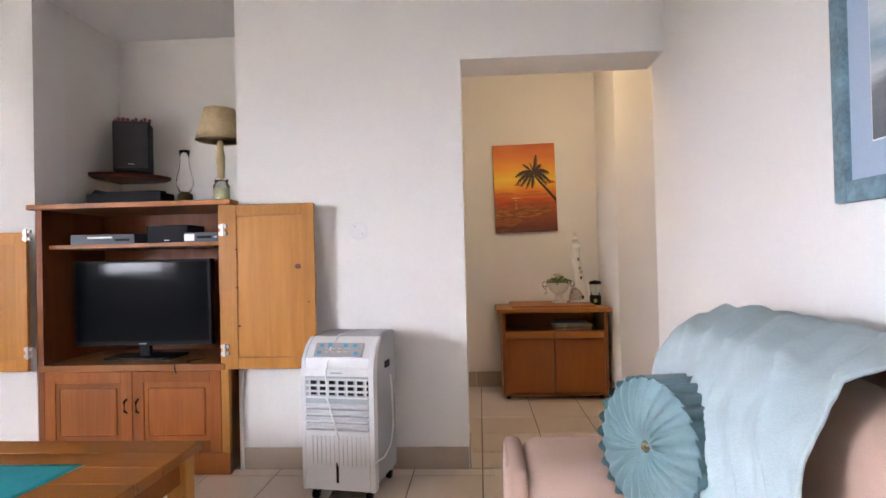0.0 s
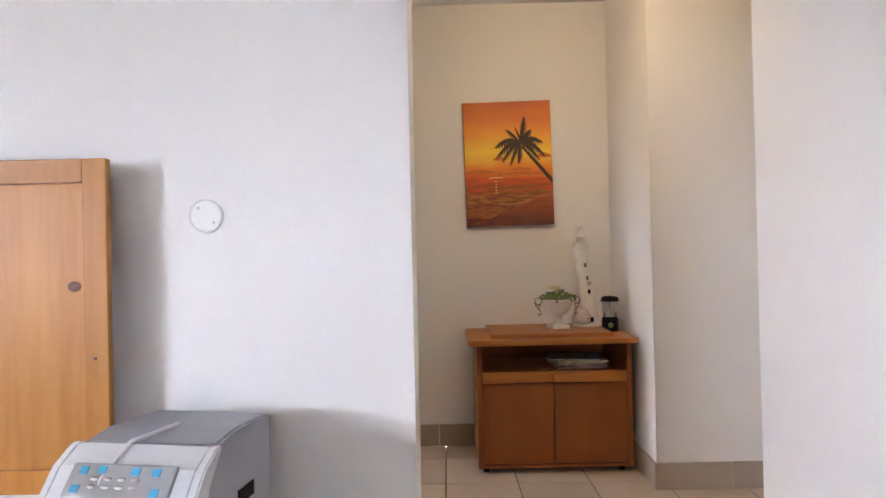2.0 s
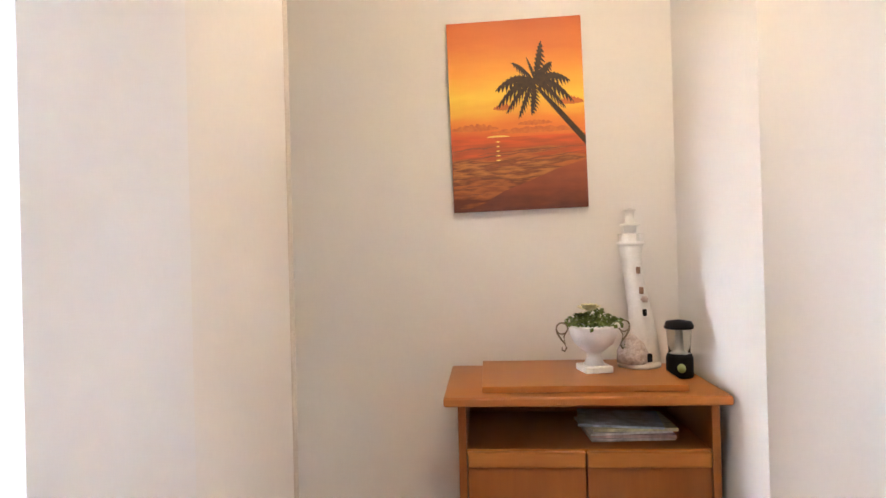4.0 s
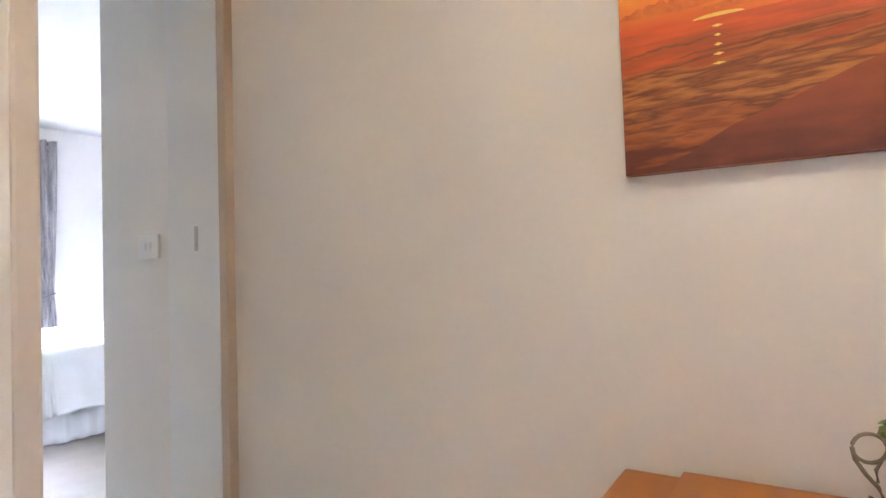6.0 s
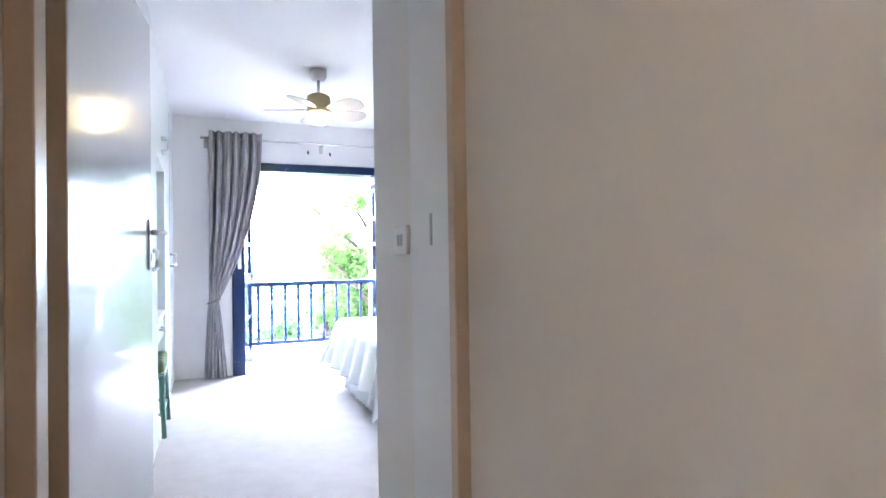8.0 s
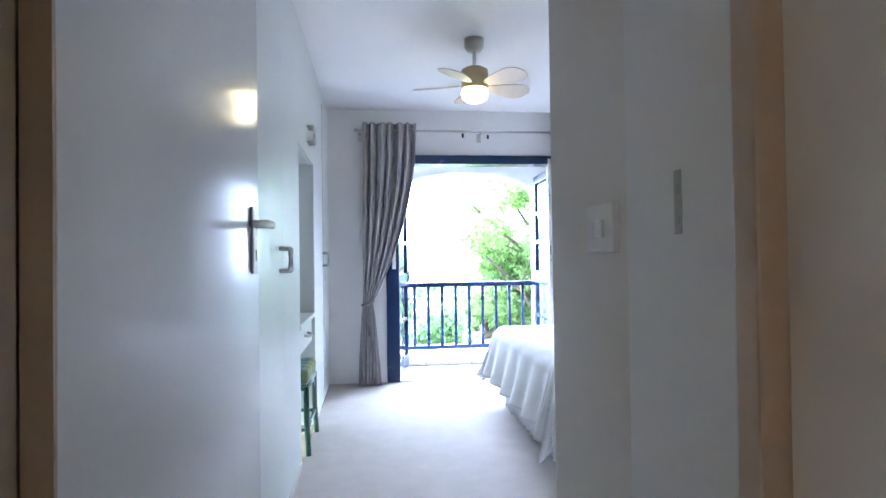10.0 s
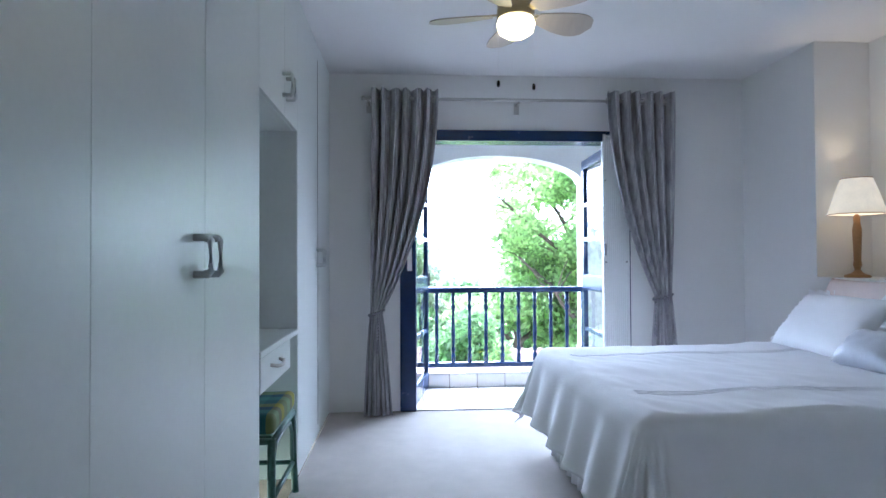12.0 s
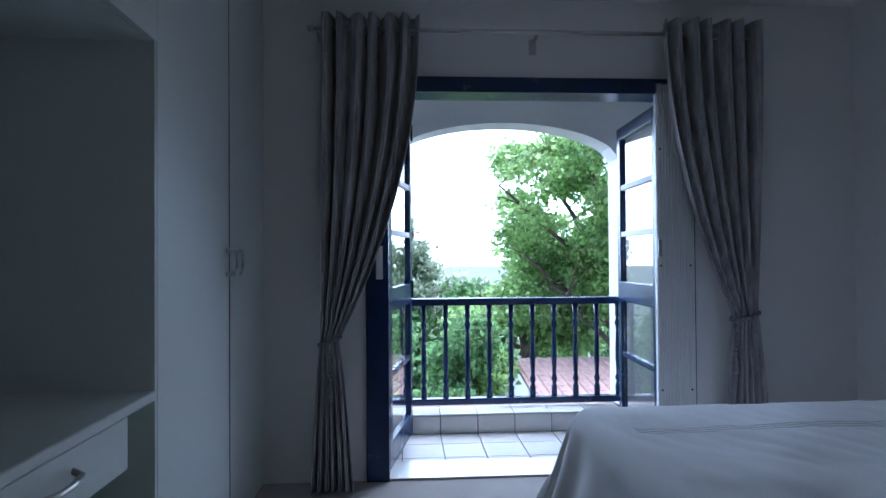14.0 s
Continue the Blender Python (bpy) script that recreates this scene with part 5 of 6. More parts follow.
def curtain(top, tie, foot, z_tie, seed):
    t = thing("curtain", "grey patterned eyelet curtain tied back with tassel", "curtain", None, "bedroom curtains")
    part("drape", shell_sheet(top, tie, foot, 2.405, z_tie, -5.53, seed, 6), CURTAIN, t, "", True)
    for k in range(8):
        y = top[0] + (top[1] - top[0]) * (k + 0.5) / 8
        part("eyelet", bm_tube([(-5.53 + 0.0, y + 0.024 * math.cos(a), 2.341 + 0.024 * math.sin(a)) for a in [2 * math.pi * j / 16 for j in range(17)]], 0.005, 6), METAL, t, "steel eyelet", True)
    c, w = (tie[0] + tie[1]) / 2, (tie[1] - tie[0]) / 2 + 0.012
    rope = material("tieback_rope", (0.30, 0.29, 0.31), 0.7, vary=0.3, scale=80)
    part("tieback", bm_tube([(-5.51 + 0.055 * math.cos(a), c + w * math.sin(a), z_tie + 0.02 * math.sin(a)) for a in [2 * math.pi * j / 24 for j in range(25)]], 0.009, 8), rope, t, "corded tieback", True)
    s = -1 if top[0] > 6 else 1
    y = c + 0.012 * s
    bm = bmesh.new()
    for k in range(7):
        bm_lathe([(0.0, 0), (0.009, 0.005), (0.009, 0.014), (0.0, 0.019)], 8, bm, (-5.448, y + (-0.075 if s < 0 else 0.0), z_tie - 0.05 - 0.022 * k))
    bm_lathe([(0.014, -0.10), (0.012, -0.02), (0.005, 0.0), (0.0, 0.004)], 10, bm, (-5.448, y + (-0.075 if s < 0 else 0.0), z_tie - 0.19))
    part("tassel", bm, rope, t, "beaded tassel", True)


curtain((4.825, 5.315), (4.815, 4.90), (4.765, 4.975), 0.757, 0.4)
curtain((6.585, 7.10), (6.955, 7.075), (6.90, 7.14), 0.855, 2.1)


def curtain_rod():
    t = thing("curtain_rod", "brushed steel curtain rod above the balcony doors", "curtain rod")
    part("pole", bm_tube([(-5.53, 4.78, 2.341), (-5.53, 7.10, 2.341)], 0.011, 12), METAL, t, "", True)
    for y in (4.765, 7.115):
        b = bm_lathe([(0.0, -0.018), (0.016, -0.012), (0.018, 0.0), (0.016, 0.012), (0.0, 0.018)], 14)
        b.transform(pose(-5.53, y, 2.341, 90))
        part("finial", b, METAL, t, "", True)
    for y in (4.80, 5.93, 7.08):
        part("bracket", bm_box(-5.65, -5.535, y - 0.008, y + 0.008, 2.315, 2.331, 0.002), METAL, t)
        part("bracket_plate", bm_box(-5.652, -5.644, y - 0.02, y + 0.02, 2.26, 2.345, 0.002), METAL, t)


curtain_rod()


def ceiling_fan():
    t = thing("ceiling_fan", "five blade ceiling fan with lit glass bowl", "ceiling fan", pose(-3.80, 5.575, HB - 0.035))
    brass = material("antique_brass", (0.50, 0.40, 0.22), 0.3, metal=0.9, vary=0.08)
    part("canopy", bm_lathe([(0.0, -0.045), (0.045, -0.043), (0.062, -0.02), (0.064, 0.0345)], 28), METAL, t, "", True)
    part("rod", bm_tube([(0, 0, -0.04), (0, 0, -0.16)], 0.012, 12), METAL, t, "", True)
    part("motor", bm_lathe([(0.0, -0.14), (0.05, -0.145), (0.085, -0.165), (0.09, -0.205), (0.08, -0.235), (0.085, -0.245), (0.085, -0.28), (0.078, -0.287), (0.0, -0.288)], 32), brass, t, "brass motor housing", True)
    part("bowl", bm_lathe([(0.080, -0.288), (0.088, -0.312), (0.078, -0.347), (0.045, -0.369), (0.0, -0.377)], 32), glow("fan_bowl_glass", (1.0, 0.76, 0.34), 1.1), t, "lit frosted glass bowl", True)
    wood = material("blade_wood", (0.50, 0.44, 0.36), 0.4, second=(0.42, 0.36, 0.29), scale=4, stretch=(0.5, 6, 6))
    for k in range(5):
        m = pose(0, 0, -0.268, 0, 0, 72 * k + 36)
        bm = bmesh.new()
        n = 14
        up, lo = [], []
        for i in range(n + 1):
            f = i / n
            x = 0.11 + 0.30 * f
            w = (0.035 + 0.055 * math.sin(min(1, f * 1.15) * math.pi * 0.62)) * math.sqrt(max(0.0, 1 - max(0, (f - 0.72) / 0.28) ** 2.2))
            up.append((x, w))
            lo.append((x, -w * 0.85))
        f0 = bm.faces.new([bm.verts.new((x, y, 0)) for x, y in up + lo[::-1][1:]])
        r = bmesh.ops.extrude_face_region(bm, geom=[f0])
        bmesh.ops.translate(bm, verts=[v for v in r["geom"] if isinstance(v, bmesh.types.BMVert)], vec=(0, 0, 0.006))
        bm.transform(m @ pose(0, 0, 0, -14, 0, 0))
        b = part("blade", bm, wood, t)
        ir = bm_box(0.06, 0.17, -0.018, 0.018, 0.004, 0.010, 0.002)
        ir.transform(m @ pose(0, 0, 0, -14, 0, 0))
        part("blade_iron", ir, brass, b, "brass blade bracket")
    for x, y in ((0.02, -0.085), (-0.02, 0.085)):
        c = part("pull_chain", bm_tube([(x, y, -0.29), (x, y, -0.575)], 0.0004, 5), WALL, t)
        part("chain_knob", bm_lathe([(0.0, -0.605), (0.007, -0.60), (0.007, -0.58), (0.0, -0.572)], 10, at=(x, y, 0)), BLACK, c, "", True)


ceiling_fan()
LIT = material("lit_cream_shade", (0.78, 0.68, 0.50), 0.8, vary=0.05, scale=18, bump=0.15)
LIT.node_tree.nodes["Principled BSDF"].inputs["Emission Color"].default_value = (1.0, 0.78, 0.48, 1)
LIT.node_tree.nodes["Principled BSDF"].inputs["Emission Strength"].default_value = 0.12
table_lamp(pose(-4.66, 7.88, 1.0205), "bedside_lamp", "lit bedside lamp with cream shade on sill", LIT, material("turned_oak", (0.36, 0.20, 0.08), 0.4, vary=0.1), 0.05, (0.155, 0.085, 0.395, 0.617), False)
o = part("green_pot", bm_lathe([(0.05, 0), (0.075, 0.03), (0.08, 0.07), (0.06, 0.09), (0.055, 0.10), (0.05, 0.09), (0.0, 0.05)], 24), material("green_glaze", (0.05, 0.09, 0.07), 0.2, vary=0.1), smooth=True)
o.matrix_world = pose(-4.36, 7.92, 1.0205)
tagged(o, "dark green glazed pot on the alcove sill", "pot")

# ---- balcony doorway ----
win = tagged(thing("door_2", "navy blue frame of the balcony doorway", "door frame"), kind="structure")
part("frame_post", bm_box(-5.80, -5.625, 5.03, 5.150, 0, 2.134, 0.004), BLUE, win)
part("frame_post", bm_box(-5.80, -5.648, 6.70, 6.822, 0, 2.134, 0.004), BLUE, win)
part("frame_head", bm_box(-5.80, -5.625, 5.150, 6.70, 2.052, 2.134, 0.004), BLUE, win)
part("threshold", bm_box(-5.90, -5.64, 5.150, 6.70, -0.01, 0.012, 0.004), METAL, win, "worn metal threshold strip")
part("lock_plate", bm_box(-5.626, -5.617, 5.085, 5.12, 1.06, 1.235, 0.003), WHITE_P, win, "white plastic lock plate")


def reeded_panel():
    t = thing("folded_shutter", "white reeded shutter folded at the door jamb", "shutter")
    part("board", bm_box(-5.655, -5.625, 6.597, 6.806, 0.02, 2.112, 0.003), SATIN, t)
    for k in range(12):
        y = 6.604 + k * 0.0158
        part("reed", bm_tube([(-5.624, y + 0.006, 0.03), (-5.624, y + 0.006, 2.10)], 0.0062, 6), SATIN, t)
    for z in (0.45, 1.12, 1.75):
        for y in (6.615, 6.78):
            b = bm_lathe([(0.0, 0), (0.006, 0), (0.005, 0.003), (0.0, 0.004)], 8)
            b.transform(pose(-5.618, y, z, 0, 90))
            part("screw", b, BLACK, t)
    part("catch", bm_box(-5.620, -5.605, 6.598, 6.618, 1.17, 1.26, 0.003), SILVER, t, "worn metal catch")


reeded_panel()


def french_leaf(m, flip, name_label):
    t = thing("french_door", name_label, "glazed door", m, "balcony doors")
    L, Z, s = 0.70, 2.02, 0.062
    y0, y1 = (0, 0.042)
    for x0, x1 in ((0, s), (L - s, L)):
        part("stile", bm_box(x0, x1, y0, y1, 0, Z, 0.003), BLUE, t)
    for z0, z1 in ((0, 0.14), (0.86, 0.99), (Z - 0.08, Z)):
        part("rail", bm_box(s, L - s, y0, y1, z0, z1, 0.003), BLUE, t)
    for z in (0.49,):
        part("glazing_bar", bm_box(s, L - s, y0 + 0.004, y1 - 0.004, z, z + 0.035, 0.003), BLUE, t)
    for z in (1.29, 1.60):
        part("glazing_bar", bm_box(s, L - s, y0 + 0.004, y1 - 0.004, z, z + 0.032, 0.003), WHITE_OUT, t, "white painted glazing bar")
    for z0, z1 in ((0.14, 0.49), (0.525, 0.86), (0.99, 1.29), (1.322, 1.60), (1.632, Z - 0.08)):
        p = part("pane", bm_box(s, L - s, 0.018, 0.022, z0, z1), GLASS, t)
        p.visible_shadow = False
    for z in (0.90, 1.93):
        part("bolt", bm_tube([(L - 0.03, -0.008, z), (L - 0.03, -0.008, z + 0.11)], 0.007, 8), BLACK, t, "black iron bolt")
    return t


french_leaf(pose(-5.76, 5.152, 0.012, 0, 0, 169.5), 1, "open navy glazed balcony door beside railing")
french_leaf(pose(-5.76, 6.695, 0.012, 0, 0, 177.5), -1, "open navy glazed balcony door with bolts")

# ---- balcony ----
structure("balcony_slab", bm_box(-6.80, -5.80, 4.2, 7.8, -0.25, -0.014), GROUT, "concrete balcony slab")
structure("balcony_ceiling", bm_box(-6.80, -5.90, 4.2, 7.8, 2.42, 2.55), WHITE_OUT, "white balcony ceiling")


def arch_wall():
    bm = bmesh.new()
    x0, x1, zt = -6.80, -6.58, 2.42
    ya, yb, spring, rise = 5.13, 6.74, 1.86, 0.245
    n = 28
    arc = [(ya + (yb - ya) * k / n, spring + rise * math.sqrt(max(0.0, 1 - (2 * k / n - 1) ** 2)) ** 1.15) for k in range(n + 1)]
    for k in range(n):
        for xa in (x0, x1):
            f = [bm.verts.new((xa, arc[k][0], arc[k][1])), bm.verts.new((xa, arc[k + 1][0], arc[k + 1][1])), bm.verts.new((xa, arc[k + 1][0], zt)), bm.verts.new((xa, arc[k][0], zt))]
            bm.faces.new(f)
        bm.faces.new([bm.verts.new((x, arc[j][0], arc[j][1])) for x, j in ((x0, k), (x1, k), (x1, k + 1), (x0, k + 1))])
    bmesh.ops.remove_doubles(bm, verts=bm.verts, dist=0.0005)
    bm_box(x0, x1, 4.2, ya, -0.25, zt, bm=bm)
    bm_box(x0, x1, yb, 7.8, -0.25, zt, bm=bm)
    return bm


structure("wall_balcony_arch", arch_wall(), WHITE_OUT, "white plastered balcony wall with an arch")
structure("wall_balcony_ends", boxes((-6.58, -5.90, 4.2, 4.35, -0.2, 2.42), (-6.58, -5.90, 7.65, 7.8, -0.2, 2.42)), WHITE_OUT, "white plastered balcony end walls")
structure("wall_house_outside", boxes((-5.98, -5.902, 4.35, 5.03, -3.2, 2.6), (-5.98, -5.902, 6.82, 7.65, -3.2, 2.6)), WHITE_OUT, "white plastered outside wall")
structure("balcony_kerb", bm_box(-6.80, -6.452, 5.13, 6.74, -0.1, 0.118), GROUT, "raised tiled balcony kerb")


def railing():
    t = thing("balcony_railing", "navy painted balcony railing with turned balusters", "railing")
    X = -6.63
    part("top_rail", bm_box(X - 0.032, X + 0.032, 5.13, 6.74, 0.835, 0.885, 0.008), BLUE, t)
    part("bottom_rail", bm_box(X - 0.025, X + 0.025, 5.13, 6.74, 0.145, 0.19, 0.006), BLUE, t)
    prof = [(0.020, 0.19), (0.020, 0.26), (0.012, 0.28), (0.022, 0.31), (0.013, 0.345), (0.015, 0.37), (0.019, 0.45), (0.017, 0.56), (0.013, 0.655), (0.015, 0.67), (0.023, 0.70), (0.012, 0.735), (0.018, 0.75), (0.020, 0.836)]
    for k in range(-1, 10):
        y = 5.359 + 0.1534 * k
        part("baluster", bm_lathe(prof, 10, at=(X, y, 0)), BLUE, t, "", True)


railing()

# ---- garden beyond the balcony ----


def leaf_mesh(name, blobs, count, size, mat, seed, hollow=0.55):
    """Many small folded leaves spread over uneven clumps."""
    rng = np.random.default_rng(seed)
    blobs = np.array(blobs, float)
    wts = (blobs[:, 3] * blobs[:, 4] * blobs[:, 5]) ** 0.67
    pick = rng.choice(len(blobs), count, p=wts / wts.sum())
    d = rng.normal(size=(count, 3))
    d /= np.linalg.norm(d, axis=1)[:, None]
    r = (hollow + (1 - hollow) * rng.random(count)) ** 0.8
    r *= 0.8 + 0.3 * np.sin(d[:, 0] * 7 + seed) * np.sin(d[:, 1] * 6 + 2) + 0.12 * rng.normal(size=count)
    c = blobs[pick, :3] + d * r[:, None] * blobs[pick, 3:6]
    a = rng.normal(size=(count, 3)) + d * 0.5 + np.array([0, 0, -0.4])
    a /= np.linalg.norm(a, axis=1)[:, None]
    b = np.cross(a, d + 0.6 * rng.normal(size=(count, 3)))
    b /= np.linalg.norm(b, axis=1)[:, None] + 1e-9
    nrm = np.cross(a, b)
    L = (size * (0.6 + 0.8 * rng.random(count)))[:, None]
    w = L * 0.36
    v = np.stack([c, c + a * L * 0.5 + b * w + nrm * L * 0.12, c + a * L, c + a * L * 0.5 - b * w + nrm * L * 0.12], 1).reshape(-1, 3)
    idx = np.arange(count)[:, None] * 4
    f = np.concatenate([idx + [0, 1, 2], idx + [0, 2, 3]], 0)
    me = bpy.data.meshes.new(name)
    me.from_pydata(v.tolist(), [], f.tolist())
    me.materials.append(mat)
    return me


def foliage(name, colour, dark):
    m = material(name, colour, 0.5, second=dark, scale=1.6, fine=9, bump=0.0)
    nt = m.node_tree
    b = nt.nodes["Principled BSDF"]
    g = nt.nodes.new("ShaderNodeNewGeometry")
    hsv = nt.nodes.new("ShaderNodeHueSaturation")
    mr = nt.nodes.new("ShaderNodeMapRange")
    mr.inputs[3].default_value, mr.inputs[4].default_value = 0.75, 2.1
    nt.links.new(g.outputs["Random Per Island"], mr.inputs[0])
    nt.links.new(mr.outputs[0], hsv.inputs["Value"])
    old = b.inputs["Base Color"].links[0].from_socket
    nt.links.new(old, hsv.inputs["Color"])
    nt.links.new(hsv.outputs[0], b.inputs["Base Color"])
    tr = nt.nodes.new("ShaderNodeBsdfTranslucent")
    nt.links.new(hsv.outputs[0], tr.inputs["Color"])
    mx = nt.nodes.new("ShaderNodeMixShader")
    mx.inputs[0].default_value = 0.62
    out = nt.nodes["Material Output"]
    nt.links.new(b.outputs[0], mx.inputs[1])
    nt.links.new(tr.outputs[0], mx.inputs[2])
    nt.links.new(mx.outputs[0], out.inputs[0])
    return m


BARK = material("bark", (0.16, 0.12, 0.09), 0.9, vary=0.25, scale=8, fine=40, bump=0.8)
F_TREE = foliage("tree_leaves", (0.37, 0.47, 0.19), (0.21, 0.31, 0.11))
F_SHRUB = foliage("shrub_leaves", (0.21, 0.32, 0.13), (0.08, 0.15, 0.055))
F_GREY = foliage("grey_green_leaves", (0.42, 0.45, 0.33), (0.24, 0.28, 0.19))
F_RED = foliage("red_leaves", (0.34, 0.05, 0.04), (0.14, 0.02, 0.02))
F_YELLOW = foliage("yellow_leaves", (0.45, 0.40, 0.05), (0.20, 0.24, 0.03))


def tree(name, label, base, top, limbs, blobs, count, size, mat, seed):
    t = thing(name, label, "tree", pose(*base))
    o = Vector(base)
    rng = random.Random(seed)
    mid = (Vector(top) - o)
    part("trunk", bm_tube([(0, 0, 0), mid * 0.3 + Vector((0.1, -0.08, 0)), mid * 0.65 + Vector((-0.05, 0.1, 0)), mid], 0.20, 10, taper=0.5), BARK, t, "", True)
    for e, f in limbs:
        a = mid * f
        b = Vector(e) - o
        pts = [a + (b - a) * k / 6 + Vector((rng.uniform(-1, 1), rng.uniform(-1, 1), 0.5 * math.sin(k / 6 * math.pi))) * 0.12 for k in range(7)]
        limb = part("limb", bm_tube(pts, 0.075, 8, taper=0.3), BARK, t, "", True)
        for j in range(9):
            s = pts[rng.randint(1, 6)]
            q = s + Vector((rng.uniform(-0.9, 0.9), rng.uniform(-0.9, 0.9), rng.uniform(-0.3, 0.9)))
            part("twig", bm_tube([s, (s + q) / 2 + Vector((0, 0, 0.1)), q], 0.02, 5, None, 0.3), BARK, limb)
    ob = new("crown", leaf_mesh("crown", [(b[0] - o.x, b[1] - o.y, b[2] - o.z, *b[3:]) for b in blobs], count, size, mat, seed))
    ob.parent = t


rng = random.Random(11)
blobs = []
for k in range(84):
    a, h = rng.uniform(0, 6.283), rng.uniform(-1, 1)
    rr = rng.uniform(0.3, 2.75) * math.sqrt(max(0.05, 1 - (h * 0.9) ** 2))
    blobs.append((-15.0 + rr * math.cos(a) * 0.9, 9.55 + rr * math.sin(a), 2.3 + 2.5 * h, rng.uniform(0.45, 0.85), rng.uniform(0.45, 0.85), rng.uniform(0.26, 0.46)))
for k in range(24):
    blobs.append((-15.0 + rng.uniform(-0.7, 0.7), rng.uniform(7.35, 9.8), rng.uniform(-0.1, 1.7), rng.uniform(0.4, 0.7), rng.uniform(0.4, 0.7), rng.uniform(0.22, 0.36)))
for k in range(10):
    blobs.append((-15.0 + rng.uniform(-0.7, 0.7), rng.uniform(7.15, 8.3), rng.uniform(1.7, 3.6), rng.uniform(0.35, 0.6), rng.uniform(0.35, 0.55), rng.uniform(0.2, 0.34)))
tree("shade_tree", "tall leafy green tree beyond the balcony", (-15.2, 10.2, -3.2), (-15.0, 9.6, 1.2), [((-14.2, 7.2, 2.6), 0.75), ((-14.4, 7.6, 1.2), 0.6), ((-14.6, 9.0, 4.3), 0.95), ((-13.4, 9.9, 3.4), 0.85), ((-16.0, 8.2, 3.6), 0.9), ((-14.0, 8.0, 0.6), 0.5)], blobs, 42000, 0.118, F_TREE, 4)
blobs = [(-16.0 + rng.uniform(-0.8, 0.8), 7.6 + rng.uniform(-1.2, 1.8), -0.5 + rng.uniform(-0.7, 0.6), 0.6, 0.6, 0.45) for k in range(10)]
tree("young_tree", "young light green tree below the balcony", (-16.2, 8.0, -3.2), (-16.0, 7.9, -0.6), [((-15.8, 7.0, -0.4), 0.8), ((-16.0, 8.8, -0.2), 0.8)], blobs, 5000, 0.17, F_TREE, 9)


def shrub(name, label, blobs, count, size, mat, seed):
    b0 = blobs[0]
    t = thing(name, label, "shrub", pose(b0[0], b0[1], -3.2))
    for k, b in enumerate(blobs[:5]):
        part("stem", bm_tube([(0.1 * k, 0.05 * k, 0), ((b[0] - b0[0]) * 0.5, (b[1] - b0[1]) * 0.5, (b[2] + 3.2) * 0.6), (b[0] - b0[0], b[1] - b0[1], b[2] + 3.2)], 0.04, 6, taper=0.4), BARK, t)
    ob = new("foliage", leaf_mesh("foliage", [(b[0] - b0[0], b[1] - b0[1], b[2] + 3.2, *b[3:]) for b in blobs], count, size, mat, seed))
    ob.parent = t


def heap(cx, cy, cz, sx, sy, sz, n, r):
    return [(cx + rng.uniform(-sx, sx), cy + rng.uniform(-sy, sy), cz + rng.uniform(-sz, sz), r * rng.uniform(0.7, 1.2), r * rng.uniform(0.7, 1.2), r * rng.uniform(0.6, 1.0)) for k in range(n)]


shrub("garden_shrub", "dense green garden shrub below the balcony", heap(-11.5, 5.6, -1.1, 0.6, 0.9, 1.1, 12, 0.55), 9000, 0.11, F_SHRUB, 21)
shrub("garden_shrub", "dense green garden shrub beside the path", heap(-12.4, 6.6, -1.4, 0.5, 0.45, 0.9, 9, 0.45), 6000, 0.12, F_TREE, 22)
shrub("garden_shrub", "dark green garden shrub below the balcony", heap(-10.5, 4.6, -1.2, 0.6, 0.8, 1.3, 9, 0.55), 5000, 0.12, F_SHRUB, 23)
shrub("garden_hedge", "tall green hedge across the garden", heap(-19.0, 8.5, -1.0, 1.0, 4.2, 1.3, 30, 0.9), 12000, 0.2, F_SHRUB, 24)
shrub("grey_bush", "grey green feathery bush in the distance", heap(-20.0, 5.0, 0.45, 0.8, 1.1, 0.85, 28, 0.6), 14000, 0.15, F_GREY, 25)
shrub("grey_bush", "grey green feathery bush behind the hedge", heap(-22.0, 3.6, 0.8, 1.0, 1.0, 1.6, 10, 0.9), 6000, 0.17, F_GREY, 26)
shrub("grey_bush", "low grey green bush at the garden edge", heap(-20.3, 6.6, -0.1, 0.8, 0.9, 0.4, 18, 0.5), 9000, 0.14, F_GREY, 29)
shrub("red_leaf_plant", "low red leaved plant by the house", heap(-8.4, 5.40, -0.82, 0.15, 0.18, 0.14, 5, 0.14), 500, 0.10, F_RED, 27)
shrub("yellow_shrub", "yellow green flowering shrub in the garden", heap(-12.6, 6.4, -0.5, 0.2, 0.2, 0.3, 5, 0.25), 500, 0.10, F_YELLOW, 28)


def cabbage_palm():
    t = thing("spiky_palm", "spiky cabbage palm above the bushes", "palm", pose(-21.0, 5.35, -3.2))
    part("trunk", bm_tube([(0, 0, 0), (0.05, 0, 2.6), (0, 0.05, 5.2)], 0.10, 8, taper=0.8), BARK, t, "", True)
    r2 = random.Random(4)
    bm = bmesh.new()
    for k in range(70):
        a, e = r2.uniform(0, 6.283), r2.uniform(-0.3, 1.3)
        d = Vector((math.cos(a) * math.cos(e), math.sin(a) * math.cos(e), math.sin(e)))
        s = d.cross(Vector((0, 0, 1))).normalized() * 0.025
        o, L = Vector((0, 0.05, 5.2)), r2.uniform(0.5, 0.75)
        tip = o + d * L - Vector((0, 0, 0.12))
        bm.faces.new([bm.verts.new(o + s), bm.verts.new(o + d * L * 0.55 + s * 1.2), bm.verts.new(tip), bm.verts.new(o + d * L * 0.55 - s * 1.2), bm.verts.new(o - s)])
    part("crown", bm, F_GREY, t, "stiff pointed leaves")


cabbage_palm()


